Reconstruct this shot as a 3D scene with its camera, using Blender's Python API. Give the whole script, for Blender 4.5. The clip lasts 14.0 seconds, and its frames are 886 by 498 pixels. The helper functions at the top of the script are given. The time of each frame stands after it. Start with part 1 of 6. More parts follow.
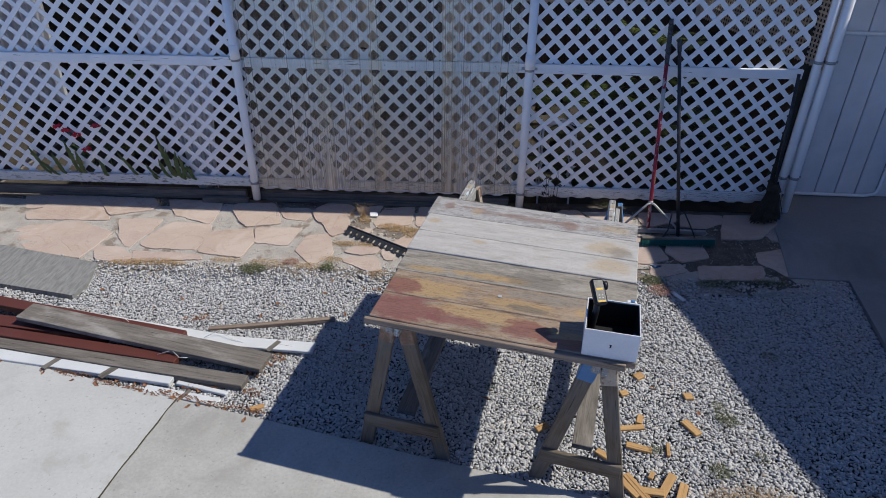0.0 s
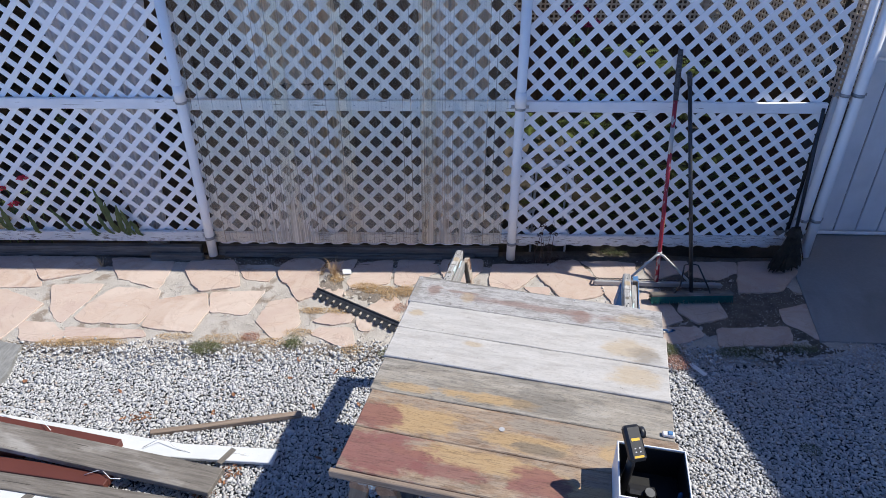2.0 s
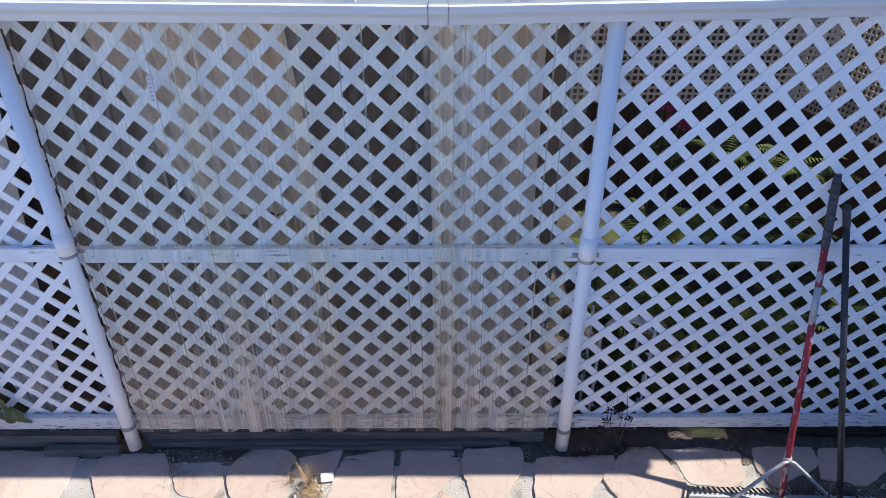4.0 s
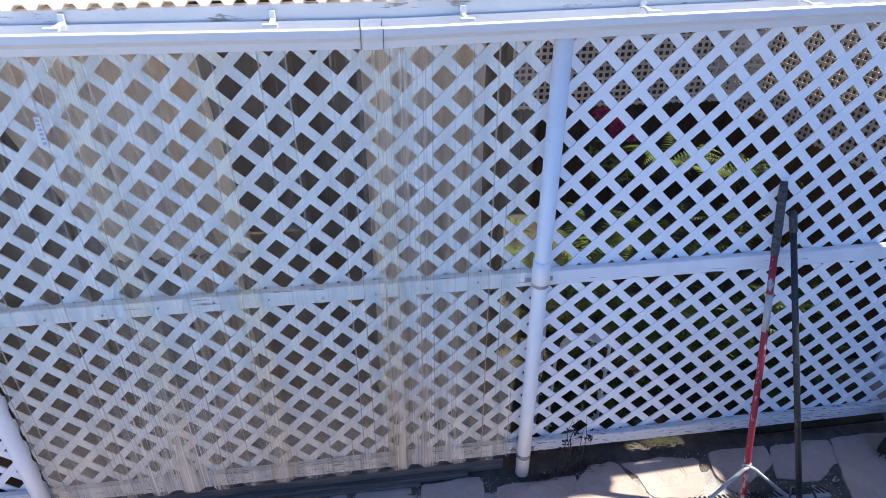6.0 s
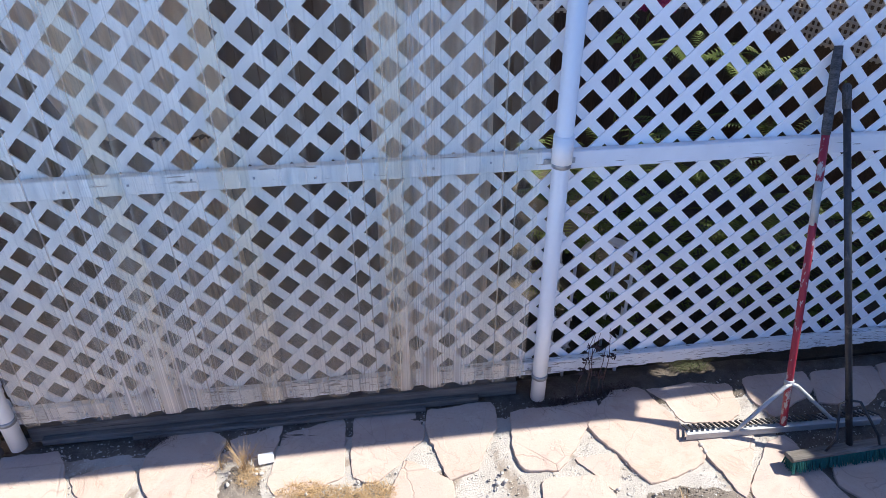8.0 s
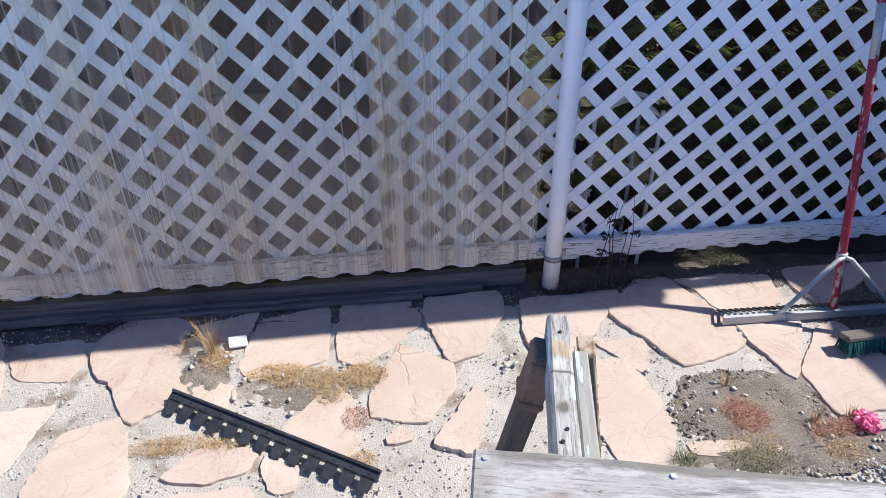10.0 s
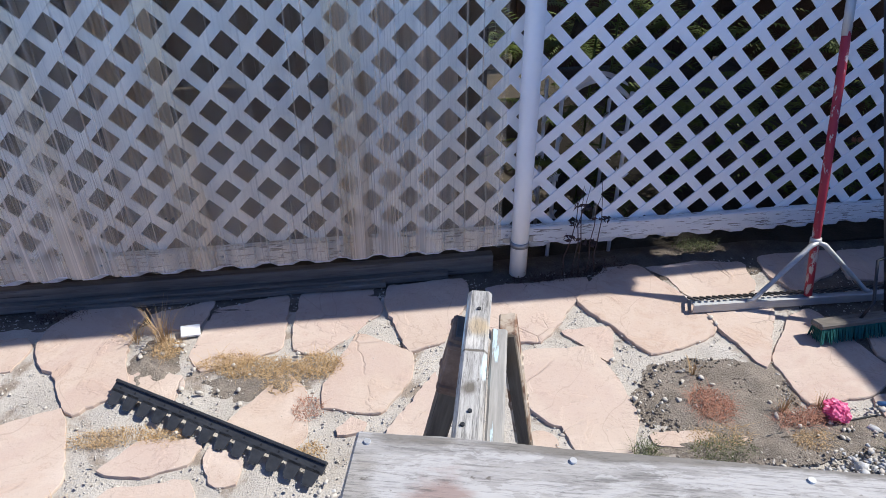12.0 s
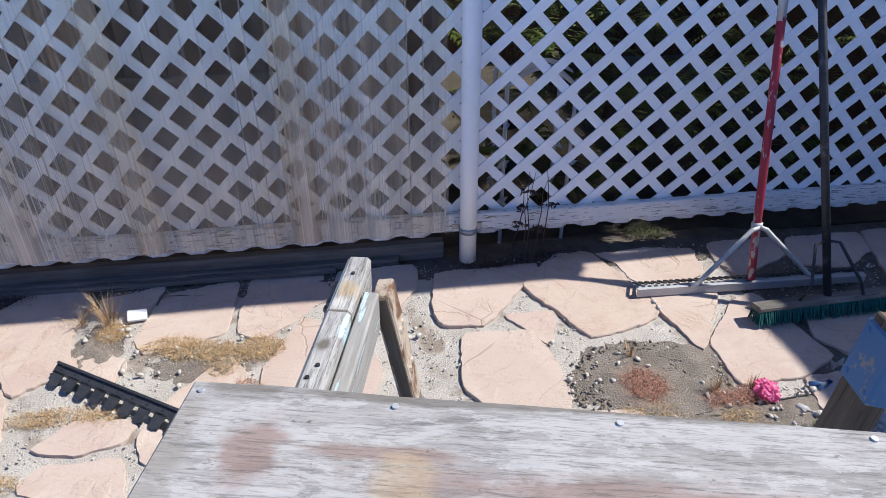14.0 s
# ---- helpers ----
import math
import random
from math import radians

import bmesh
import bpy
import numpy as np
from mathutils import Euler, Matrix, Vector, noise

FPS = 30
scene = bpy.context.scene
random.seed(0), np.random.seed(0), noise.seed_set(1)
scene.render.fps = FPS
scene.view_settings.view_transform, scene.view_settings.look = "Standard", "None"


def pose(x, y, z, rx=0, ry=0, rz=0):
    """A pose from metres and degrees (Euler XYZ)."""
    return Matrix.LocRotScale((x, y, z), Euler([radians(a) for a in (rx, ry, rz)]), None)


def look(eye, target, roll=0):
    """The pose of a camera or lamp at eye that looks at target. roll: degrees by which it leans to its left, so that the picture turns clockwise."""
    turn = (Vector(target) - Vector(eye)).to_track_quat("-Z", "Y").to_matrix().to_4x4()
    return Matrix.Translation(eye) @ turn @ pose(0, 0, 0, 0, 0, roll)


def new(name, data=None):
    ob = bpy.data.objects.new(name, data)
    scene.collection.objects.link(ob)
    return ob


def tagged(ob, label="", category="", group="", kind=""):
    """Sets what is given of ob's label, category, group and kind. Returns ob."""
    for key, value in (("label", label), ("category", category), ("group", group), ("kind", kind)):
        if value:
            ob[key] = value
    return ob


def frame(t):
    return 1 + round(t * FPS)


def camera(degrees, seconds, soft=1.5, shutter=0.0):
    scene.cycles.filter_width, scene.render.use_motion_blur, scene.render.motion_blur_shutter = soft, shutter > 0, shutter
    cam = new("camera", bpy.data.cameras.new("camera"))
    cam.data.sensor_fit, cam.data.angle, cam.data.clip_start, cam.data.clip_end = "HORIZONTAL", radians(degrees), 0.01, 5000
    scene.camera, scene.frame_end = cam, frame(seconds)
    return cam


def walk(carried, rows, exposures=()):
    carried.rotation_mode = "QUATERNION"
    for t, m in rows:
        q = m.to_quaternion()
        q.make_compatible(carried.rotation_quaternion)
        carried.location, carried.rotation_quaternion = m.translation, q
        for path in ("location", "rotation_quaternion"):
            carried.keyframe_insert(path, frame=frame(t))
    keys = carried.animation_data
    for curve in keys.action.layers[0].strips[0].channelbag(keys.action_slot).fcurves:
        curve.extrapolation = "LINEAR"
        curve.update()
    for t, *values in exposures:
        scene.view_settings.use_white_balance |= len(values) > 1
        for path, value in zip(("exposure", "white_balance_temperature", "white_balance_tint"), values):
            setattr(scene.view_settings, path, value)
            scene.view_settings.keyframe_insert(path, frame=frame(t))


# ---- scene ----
cam = camera(68.4, 14.0, soft=0.4)
PATH = [
    (0, (-0.466, -5.382, 2.826), (-0.541, -3.678, 1.781), 0.52),
    (0.5, (-0.484, -5.365, 2.850), (-0.500, -3.663, 1.800), 0.24),
    (1, (-0.492, -5.218, 2.848), (-0.507, -3.513, 1.802), 0.11),
    (1.5, (-0.491, -4.952, 2.858), (-0.510, -3.246, 1.815), 0.15),
    (2, (-0.512, -4.557, 2.871), (-0.529, -2.851, 1.828), 0.13),
    (2.5, (-0.526, -4.093, 2.900), (-0.549, -2.390, 1.852), 0.01),
    (3, (-0.564, -3.554, 2.923), (-0.586, -1.853, 1.873), -0.02),
    (3.5, (-0.623, -2.999, 2.947), (-0.640, -1.299, 1.892), -0.04),
    (3.7, (-0.654, -2.814, 2.926), (-0.668, -1.102, 1.891), -0.03),
    (5.8, (-0.762, -2.345, 2.985), (-0.532, -0.668, 1.919), 0.04),
    (6, (-0.769, -2.358, 2.973), (-0.536, -0.676, 1.915), 0.11),
    (6.5, (-0.786, -2.329, 2.985), (-0.548, -0.658, 1.913), 0.22),
    (7, (-0.794, -2.351, 2.621), (-0.559, -0.669, 1.565), 0.15),
    (7.5, (-0.792, -2.341, 2.456), (-0.566, -0.662, 1.394), -0.06),
    (8, (-0.789, -2.324, 2.386), (-0.563, -0.645, 1.323), -0.12),
    (8.5, (-0.789, -2.298, 2.155), (-0.561, -0.620, 1.090), -0.07),
    (9, (-0.780, -2.328, 1.929), (-0.557, -0.636, 0.886), -0.19),
    (11.3, (-0.787, -2.287, 1.564), (-0.560, -0.603, 0.509), -0.18),
    (11.5, (-0.750, -2.286, 1.568), (-0.523, -0.603, 0.513), -0.19),
    (12, (-0.633, -2.281, 1.574), (-0.403, -0.597, 0.519), -0.15),
    (12.5, (-0.590, -2.279, 1.570), (-0.360, -0.596, 0.514), -0.18),
    (13, (-0.493, -2.318, 1.571), (-0.262, -0.635, 0.515), -0.16),
    (13.5, (-0.425, -2.359, 1.558), (-0.191, -0.677, 0.502), -0.14),
    (14, (-0.436, -2.360, 1.539), (-0.201, -0.678, 0.483), -0.16),
]
walk(cam, [(t, look(eye, target, roll)) for t, eye, target, roll in PATH], [(0, 0.38, 6000, 10), (0.5, 0.68, 6000, 10), (1.5, 0.92, 5950, 10), (3.0, 1.00, 5920, 10), (6.0, 1.57, 5950, 10), (7.5, 1.55, 5950, 10), (9.0, 1.40, 5850, 10), (11.5, 1.08, 5850, 10), (14.0, 1.06, 5820, 10)])

# ---- world, sun ----
SUN_WAY = Vector((-0.785, -0.026, -1.0)).normalized()
world = bpy.data.worlds.new("sky")
scene.world = world
world.use_nodes = True
wn = world.node_tree.nodes
sky = wn.new("ShaderNodeTexSky")
sky.sky_type = "NISHITA"
sky.sun_disc = False
sky.sun_elevation = math.asin(-SUN_WAY.z)
sky.sun_rotation = radians(90)
sky.air_density = 0.25
sky.dust_density = 0.08
sky.ozone_density = 1.0
wn["Background"].inputs["Strength"].default_value = 0.15
tint = wn.new("ShaderNodeMix")
tint.data_type, tint.blend_type = "RGBA", "MULTIPLY"
tint.inputs[0].default_value = 1.0
tint.inputs[7].default_value = (0.80, 0.99, 1.20, 1)
world.node_tree.links.new(sky.outputs["Color"], tint.inputs[6])
world.node_tree.links.new(tint.outputs[2], wn["Background"].inputs["Color"])
sun = new("sun", bpy.data.lights.new("sun", "SUN"))
sun.data.energy = 3.2
sun.data.angle = radians(0.6)
sun.data.color = (1.0, 0.905, 0.75)
sun.matrix_world = look((6, 0, 8), Vector((6, 0, 8)) + SUN_WAY)

# ---- helpers for building ----
WM = {}


def thing(name, at=(0, 0, 0), label="", category="", group="", kind="", turn=0.0):
    ob = new(name)
    ob.empty_display_size = 0.05
    m = pose(at[0], at[1], at[2], 0, 0, turn)
    ob.matrix_basis = m
    WM[ob] = m
    return tagged(ob, label, category, group, kind)


def link_mesh(name, me, material, parent=None, m=None, label="", smooth=False):
    """One mesh object at the world pose m, under parent."""
    ob = new(name, me)
    if material and not me.materials:
        me.materials.append(material)
    m = m or Matrix.Identity(4)
    if parent is not None:
        ob.parent = parent
        ob.matrix_basis = WM[parent].inverted() @ m
    else:
        ob.matrix_basis = m
    WM[ob] = m
    if smooth:
        me.shade_smooth()
    if label:
        tagged(ob, label)
    return ob


def part(name, bm, material, parent, label="", m=None, smooth=False):
    me = bpy.data.meshes.new(name)
    bm.normal_update()
    bm.to_mesh(me)
    bm.free()
    return link_mesh(name, me, material, parent, m, label, smooth)


def solo(name, bm, material, label, category, group="", kind="", m=None, smooth=False):
    return tagged(part(name, bm, material, None, "", m, smooth), label, category, group, kind)


def box(sx, sy, sz, bevel=0.0, at=(0, 0, 0), bm=None, m=None):
    """A box centred at at, with bevelled edges, added to bm."""
    bm = bm or bmesh.new()
    tmp = bmesh.new()
    bmesh.ops.create_cube(tmp, size=1.0, matrix=Matrix.Diagonal((sx, sy, sz, 1)))
    if bevel:
        bmesh.ops.bevel(tmp, geom=list(tmp.edges), offset=bevel, segments=1, affect="EDGES", profile=0.5)
    tmp.transform((m or Matrix.Identity(4)) @ Matrix.Translation(at))
    merge(bm, tmp)
    return bm


def merge(bm, tmp):
    idx = {}
    for v in tmp.verts:
        idx[v] = bm.verts.new(v.co)
    for f in tmp.faces:
        nf = bm.faces.new([idx[v] for v in f.verts])
        nf.smooth = f.smooth
    tmp.free()
    return bm


def plank_bm(length, width, thick, bevel=0.003, seed=0, warp=0.003, cuts=8):
    """A board along x with a slightly waved shape and worn edges."""
    rnd = random.Random(seed)
    bm = bmesh.new()
    bmesh.ops.create_cube(bm, size=1.0, matrix=Matrix.Diagonal((length, width, thick, 1)))
    bmesh.ops.bevel(bm, geom=list(bm.edges), offset=bevel, segments=1, affect="EDGES")
    for i in range(1, cuts):
        x = -length / 2 + length * i / cuts
        bmesh.ops.bisect_plane(bm, geom=list(bm.verts) + list(bm.edges) + list(bm.faces), plane_co=(x, 0, 0), plane_no=(1, 0, 0))
    off = Vector((rnd.uniform(0, 50), rnd.uniform(0, 50), 0))
    for v in bm.verts:
        n = noise.noise(Vector((v.co.x * 1.7, v.co.y * 0.5, v.co.z * 3)) + off)
        k = noise.noise(Vector((v.co.x * 9, v.co.y * 12, v.co.z * 20)) + off)
        v.co.z += n * warp + k * warp * 0.25
        v.co.y += k * warp * 0.6
    return bm


def span(p0, p1, up=(0, 0, 1)):
    """Pose with x along p0 to p1 and z near up, at the middle."""
    p0, p1 = Vector(p0), Vector(p1)
    x = (p1 - p0).normalized()
    y = Vector(up).cross(x).normalized()
    z = x.cross(y)
    m = Matrix((x, y, z)).transposed().to_4x4()
    m.translation = (p0 + p1) / 2
    return m


def beam(name, p0, p1, width, thick, material, parent=None, label="", up=(0, 0, 1), bevel=0.003, seed=0, warp=0.002):
    length = (Vector(p1) - Vector(p0)).length
    return part(name, plank_bm(length, width, thick, bevel, seed, warp), material, parent, label, span(p0, p1, up))


def tube_bm(points, radii, sides=14, bm=None, caps=True):
    """A round tube through points with a radius at each."""
    bm = bm or bmesh.new()
    pts = [Vector(p) for p in points]
    rings = []
    ref = None
    for i, p in enumerate(pts):
        d = (pts[min(i + 1, len(pts) - 1)] - pts[max(i - 1, 0)])
        d.normalize()
        if ref is None:
            ref = d.orthogonal().normalized()
        u = (ref - d * ref.dot(d)).normalized()
        ref = u
        w = d.cross(u)
        r = radii[i] if hasattr(radii, "__len__") else radii
        rings.append([bm.verts.new(p + (u * math.cos(a) + w * math.sin(a)) * r) for a in (2 * math.pi * k / sides for k in range(sides))])
    for a, b in zip(rings, rings[1:]):
        for k in range(sides):
            f = bm.faces.new((a[k], a[(k + 1) % sides], b[(k + 1) % sides], b[k]))
            f.smooth = True
    if caps:
        bm.faces.new(list(reversed(rings[0])))
        bm.faces.new(rings[-1])
    return bm


def prism(poly, z0, z1, bm=None, round_top=0.0):
    """An upright prism over a counter-clockwise polygon."""
    bm = bm or bmesh.new()
    lo = [bm.verts.new((x, y, z0)) for x, y in poly]
    hi = [bm.verts.new((x, y, z1)) for x, y in poly]
    n = len(poly)
    for i in range(n):
        bm.faces.new((lo[i], lo[(i + 1) % n], hi[(i + 1) % n], hi[i]))
    bm.faces.new(hi)
    bm.faces.new(list(reversed(lo)))
    return bm


# ---- materials ----
def tree(name):
    mt = bpy.data.materials.new(name)
    mt.use_nodes = True
    nt = mt.node_tree
    return mt, nt, nt.nodes["Principled BSDF"]


class N:
    """Small shorthand for node trees."""

    def __init__(self, nt):
        self.nt = nt

    def add(self, kind, **inputs):
        n = self.nt.nodes.new(kind)
        for k, v in inputs.items():
            self.put(n.inputs[k.replace("_", " ")], v)
        return n

    def put(self, socket, v):
        if isinstance(v, bpy.types.NodeSocket):
            self.nt.links.new(v, socket)
        else:
            socket.default_value = v

    def coords(self, scale=(1, 1, 1), vary=0.0, world=False):
        if world:
            src = self.add("ShaderNodeNewGeometry").outputs["Position"]
        else:
            src = self.add("ShaderNodeTexCoord").outputs["Object"]
        if vary:
            rnd = self.add("ShaderNodeObjectInfo").outputs["Random"]
            mul = self.nt.nodes.new("ShaderNodeMath")
            mul.operation = "MULTIPLY"
            self.put(mul.inputs[0], rnd)
            mul.inputs[1].default_value = vary
            add = self.nt.nodes.new("ShaderNodeVectorMath")
            add.operation = "ADD"
            self.put(add.inputs[0], src)
            self.put(add.inputs[1], mul.outputs[0])
            src = add.outputs[0]
        mp = self.add("ShaderNodeMapping")
        mp.inputs["Scale"].default_value = scale
        self.put(mp.inputs["Vector"], src)
        return mp.outputs["Vector"]

    def noise(self, vec, scale, detail=4.0, rough=0.55, distort=0.0):
        n = self.add("ShaderNodeTexNoise")
        self.put(n.inputs["Vector"], vec)
        n.inputs["Scale"].default_value = scale
        n.inputs["Detail"].default_value = detail
        n.inputs["Roughness"].default_value = rough
        n.inputs["Distortion"].default_value = distort
        return n.outputs["Fac"]

    def ramp(self, fac, stops):
        r = self.add("ShaderNodeValToRGB")
        self.put(r.inputs["Fac"], fac)
        els = r.color_ramp.elements
        while len(els) < len(stops):
            els.new(0.5)
        for e, (p, c) in zip(els, stops):
            e.position = p
            e.color = (c, c, c, 1) if not hasattr(c, "__len__") else (*c[:3], 1)
        return r.outputs["Color"]

    def mix(self, fac, a, b, mode="MIX"):
        n = self.nt.nodes.new("ShaderNodeMix")
        n.data_type = "RGBA"
        n.blend_type = mode
        for sock, v in ((n.inputs[0], fac), (n.inputs[6], a), (n.inputs[7], b)):
            if isinstance(v, bpy.types.NodeSocket):
                self.nt.links.new(v, sock)
            elif hasattr(v, "__len__"):
                sock.default_value = (*v[:3], 1)
            else:
                sock.default_value = v
        return n.outputs[2]

    def math(self, op, a, b=0.0):
        n = self.nt.nodes.new("ShaderNodeMath")
        n.operation = op
        self.put(n.inputs[0], a)
        self.put(n.inputs[1], b)
        return n.outputs[0]

    def bump(self, height, strength=0.3, distance=0.01):
        b = self.add("ShaderNodeBump")
        b.inputs["Strength"].default_value = strength
        b.inputs["Distance"].default_value = distance
        self.put(b.inputs["Height"], height)
        return b.outputs["Normal"]


def surface(name, dark, light, scale=6.0, fine=60.0, stretch=(1, 1, 1), rough=0.75, bump=0.25, metal=0.0, vary=7.0, stain=None, stain_at=(0.58, 0.72), stain_scale=3.0, spots=None, spec=0.4, dist=0.004):
    """A surface with broad and fine variation, and optional stains and flecks."""
    mt, nt, bsdf = tree(name)
    g = N(nt)
    vec = g.coords(stretch, vary)
    broad = g.noise(vec, scale, 5.0)
    grain = g.noise(vec, fine, 4.0, 0.65)
    both = g.mix(0.45, broad, grain)
    col = g.ramp(both, [(0.32, dark), (0.68, light)])
    if stain is not None:
        n2 = g.noise(vec, stain_scale, 6.0, 0.6, 0.4)
        col = g.mix(g.ramp(n2, [(stain_at[0], 0.0), (stain_at[1], 1.0)]), col, stain)
    if spots is not None:
        n3 = g.noise(vec, fine * 0.7, 2.0)
        col = g.mix(g.ramp(n3, [(0.66, 0.0), (0.70, 1.0)]), col, spots)
    g.put(bsdf.inputs["Base Color"], col)
    g.put(bsdf.inputs["Roughness"], g.ramp(grain, [(0.2, rough - 0.08), (0.8, min(1.0, rough + 0.1))]))
    bsdf.inputs["Metallic"].default_value = metal
    bsdf.inputs["Specular IOR Level"].default_value = spec
    g.put(bsdf.inputs["Normal"], g.bump(both, bump, dist))
    return mt


def paint(name, colour, under, peel=0.62, rough=0.5, grain=(1.2, 22, 22), bump=0.25, soft=0.03, vary=9.0):
    """Paint over wood: brush grain along x, bare wood showing in flakes."""
    mt, nt, bsdf = tree(name)
    g = N(nt)
    vec = g.coords(grain, vary)
    n1 = g.noise(vec, 3.0, 6.0, 0.65)
    n2 = g.noise(g.coords((1, 1, 1), vary), 5.0, 4.0)
    flake = g.math("ADD", g.math("MULTIPLY", n1, 0.75), g.math("MULTIPLY", n2, 0.25))
    mask = g.ramp(flake, [(peel, 0.0), (peel + soft, 1.0)])
    tone = g.ramp(n2, [(0.3, [c * 0.88 for c in colour]), (0.7, colour)])
    bare = g.ramp(n1, [(0.35, [c * 0.5 for c in under]), (0.75, under)])
    g.put(bsdf.inputs["Base Color"], g.mix(mask, tone, bare))
    g.put(bsdf.inputs["Roughness"], g.ramp(mask, [(0, rough), (1, 0.85)]))
    bsdf.inputs["Specular IOR Level"].default_value = 0.35
    g.put(bsdf.inputs["Normal"], g.bump(g.math("SUBTRACT", g.math("MULTIPLY", n1, 0.5), mask), bump, 0.003))
    return mt


def wood(name, dark, light, rough=0.8, grain=(2.0, 30, 30), bump=0.35, grey=None, grey_at=(0.45, 0.65)):
    mt, nt, bsdf = tree(name)
    g = N(nt)
    vec = g.coords(grain, 11.0)
    n1 = g.noise(vec, 2.2, 7.0, 0.68, 0.6)
    n2 = g.noise(g.coords((1.2, 3, 3), 11.0), 2.5, 4.0)
    col = g.ramp(g.mix(0.35, n1, n2), [(0.3, dark), (0.52, [(a + b) / 2 for a, b in zip(dark, light)]), (0.72, light)])
    if grey is not None:
        col = g.mix(g.ramp(n2, [(grey_at[0], 0.0), (grey_at[1], 0.8)]), col, g.mix(n1, [c * 0.45 for c in grey], grey))
    crack = g.ramp(g.noise(g.coords((1.5, 60, 60), 11.0), 2.0, 3.0), [(0.30, 0.35), (0.36, 1.0)])
    g.put(bsdf.inputs["Base Color"], g.mix(1.0, col, crack, "MULTIPLY"))
    bsdf.inputs["Roughness"].default_value = rough
    bsdf.inputs["Specular IOR Level"].default_value = 0.25
    g.put(bsdf.inputs["Normal"], g.bump(g.math("MULTIPLY", n1, crack), bump, 0.004))
    return mt


def plain(name, colour, rough=0.5, metal=0.0, spec=0.5):
    return surface(name, [c * 0.86 for c in colour], colour, 9.0, 90.0, rough=rough, bump=0.06, metal=metal, spec=spec)


WHITE = (0.89, 0.89, 0.89)
lattice_white = surface("lattice_vinyl_white", (0.87, 0.87, 0.87), (0.93, 0.93, 0.93), 2.0, 40.0, rough=0.45, bump=0.05, stain=(0.72, 0.71, 0.68), stain_at=(0.66, 0.85))
rail_paint = paint("rail_white_paint", WHITE, (0.33, 0.29, 0.25), 0.60)
low_rail_paint = paint("low_rail_white_paint", (0.78, 0.78, 0.77), (0.30, 0.27, 0.24), 0.545, grain=(5.0, 45, 45), bump=0.5)
pipe_white = surface("pipe_white_pvc", (0.83, 0.84, 0.84), (0.88, 0.88, 0.88), 3.0, 50.0, rough=0.38, bump=0.04, stain=(0.68, 0.66, 0.62), stain_at=(0.66, 0.84))
gutter_white = surface("gutter_white_vinyl", (0.68, 0.69, 0.69), (0.74, 0.74, 0.74), 2.5, 60.0, rough=0.32, bump=0.04, stain=(0.56, 0.53, 0.48), stain_at=(0.68, 0.9))
steel = surface("strap_galvanised", (0.28, 0.29, 0.30), (0.50, 0.51, 0.52), 14.0, 80.0, rough=0.45, metal=0.8, bump=0.1, stain=(0.25, 0.17, 0.11), stain_at=(0.62, 0.75), stain_scale=20)
alu = surface("rake_aluminium", (0.38, 0.385, 0.39), (0.55, 0.555, 0.56), 10.0, 90.0, (0.3, 4, 4), rough=0.55, metal=0.45, bump=0.12)
dark_steel = surface("dark_steel", (0.035, 0.037, 0.042), (0.075, 0.078, 0.085), 10.0, 70.0, rough=0.5, metal=0.6, bump=0.12, stain=(0.20, 0.19, 0.18), stain_at=(0.6, 0.72), stain_scale=12)
red_paint = paint("rake_red_paint", (0.33, 0.028, 0.05), (0.55, 0.50, 0.48), 0.555, rough=0.45, grain=(6, 14, 14))
grip_tape = surface("grip_black_tape", (0.02, 0.02, 0.022), (0.12, 0.12, 0.125), 30.0, 120.0, (3, 1, 1), rough=0.8, bump=0.5)
bristle_green = surface("bristle_green", (0.005, 0.055, 0.055), (0.02, 0.16, 0.14), 25.0, 200.0, (40, 40, 1), rough=0.7, bump=0.5)
straw_dark = surface("dark_straw", (0.02, 0.017, 0.013), (0.075, 0.062, 0.045), 20.0, 90.0, rough=0.85, bump=0.2)
concrete = surface("concrete_patio", (0.33, 0.325, 0.305), (0.50, 0.495, 0.47), 3.4, 60.0, rough=0.85, bump=0.2, vary=3.0, stain=(0.31, 0.30, 0.275), stain_at=(0.52, 0.75), stain_scale=2.4, spots=(0.32, 0.315, 0.30))
concrete_pale = surface("concrete_pale", (0.44, 0.445, 0.43), (0.56, 0.565, 0.55), 2.6, 60.0, rough=0.82, bump=0.15, vary=3.0, stain=(0.36, 0.33, 0.28), stain_at=(0.55, 0.80), stain_scale=3.4, spots=(0.40, 0.39, 0.37))
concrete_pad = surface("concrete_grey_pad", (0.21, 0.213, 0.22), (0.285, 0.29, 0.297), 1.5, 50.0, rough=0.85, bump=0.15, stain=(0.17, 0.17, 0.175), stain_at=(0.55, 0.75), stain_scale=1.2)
dirt = surface("dry_soil", (0.13, 0.11, 0.092), (0.33, 0.285, 0.24), 9.0, 170.0, rough=0.95, bump=1.0, vary=0.0, stain=(0.30, 0.255, 0.215), stain_at=(0.55, 0.72), stain_scale=7.0, spots=(0.40, 0.37, 0.33), dist=0.02)
mortar = surface("pale_mortar_and_soil", (0.35, 0.32, 0.287), (0.54, 0.505, 0.465), 6.0, 150.0, rough=0.95, bump=1.0, vary=0.0, stain=(0.27, 0.225, 0.185), stain_at=(0.55, 0.63), stain_scale=5.0, spots=(0.36, 0.33, 0.29), dist=0.012)
litter_soil = surface("dark_littered_soil", (0.06, 0.05, 0.04), (0.21, 0.175, 0.145), 12.0, 150.0, rough=0.95, bump=1.0, vary=0.0, spots=(0.24, 0.21, 0.18), dist=0.02)
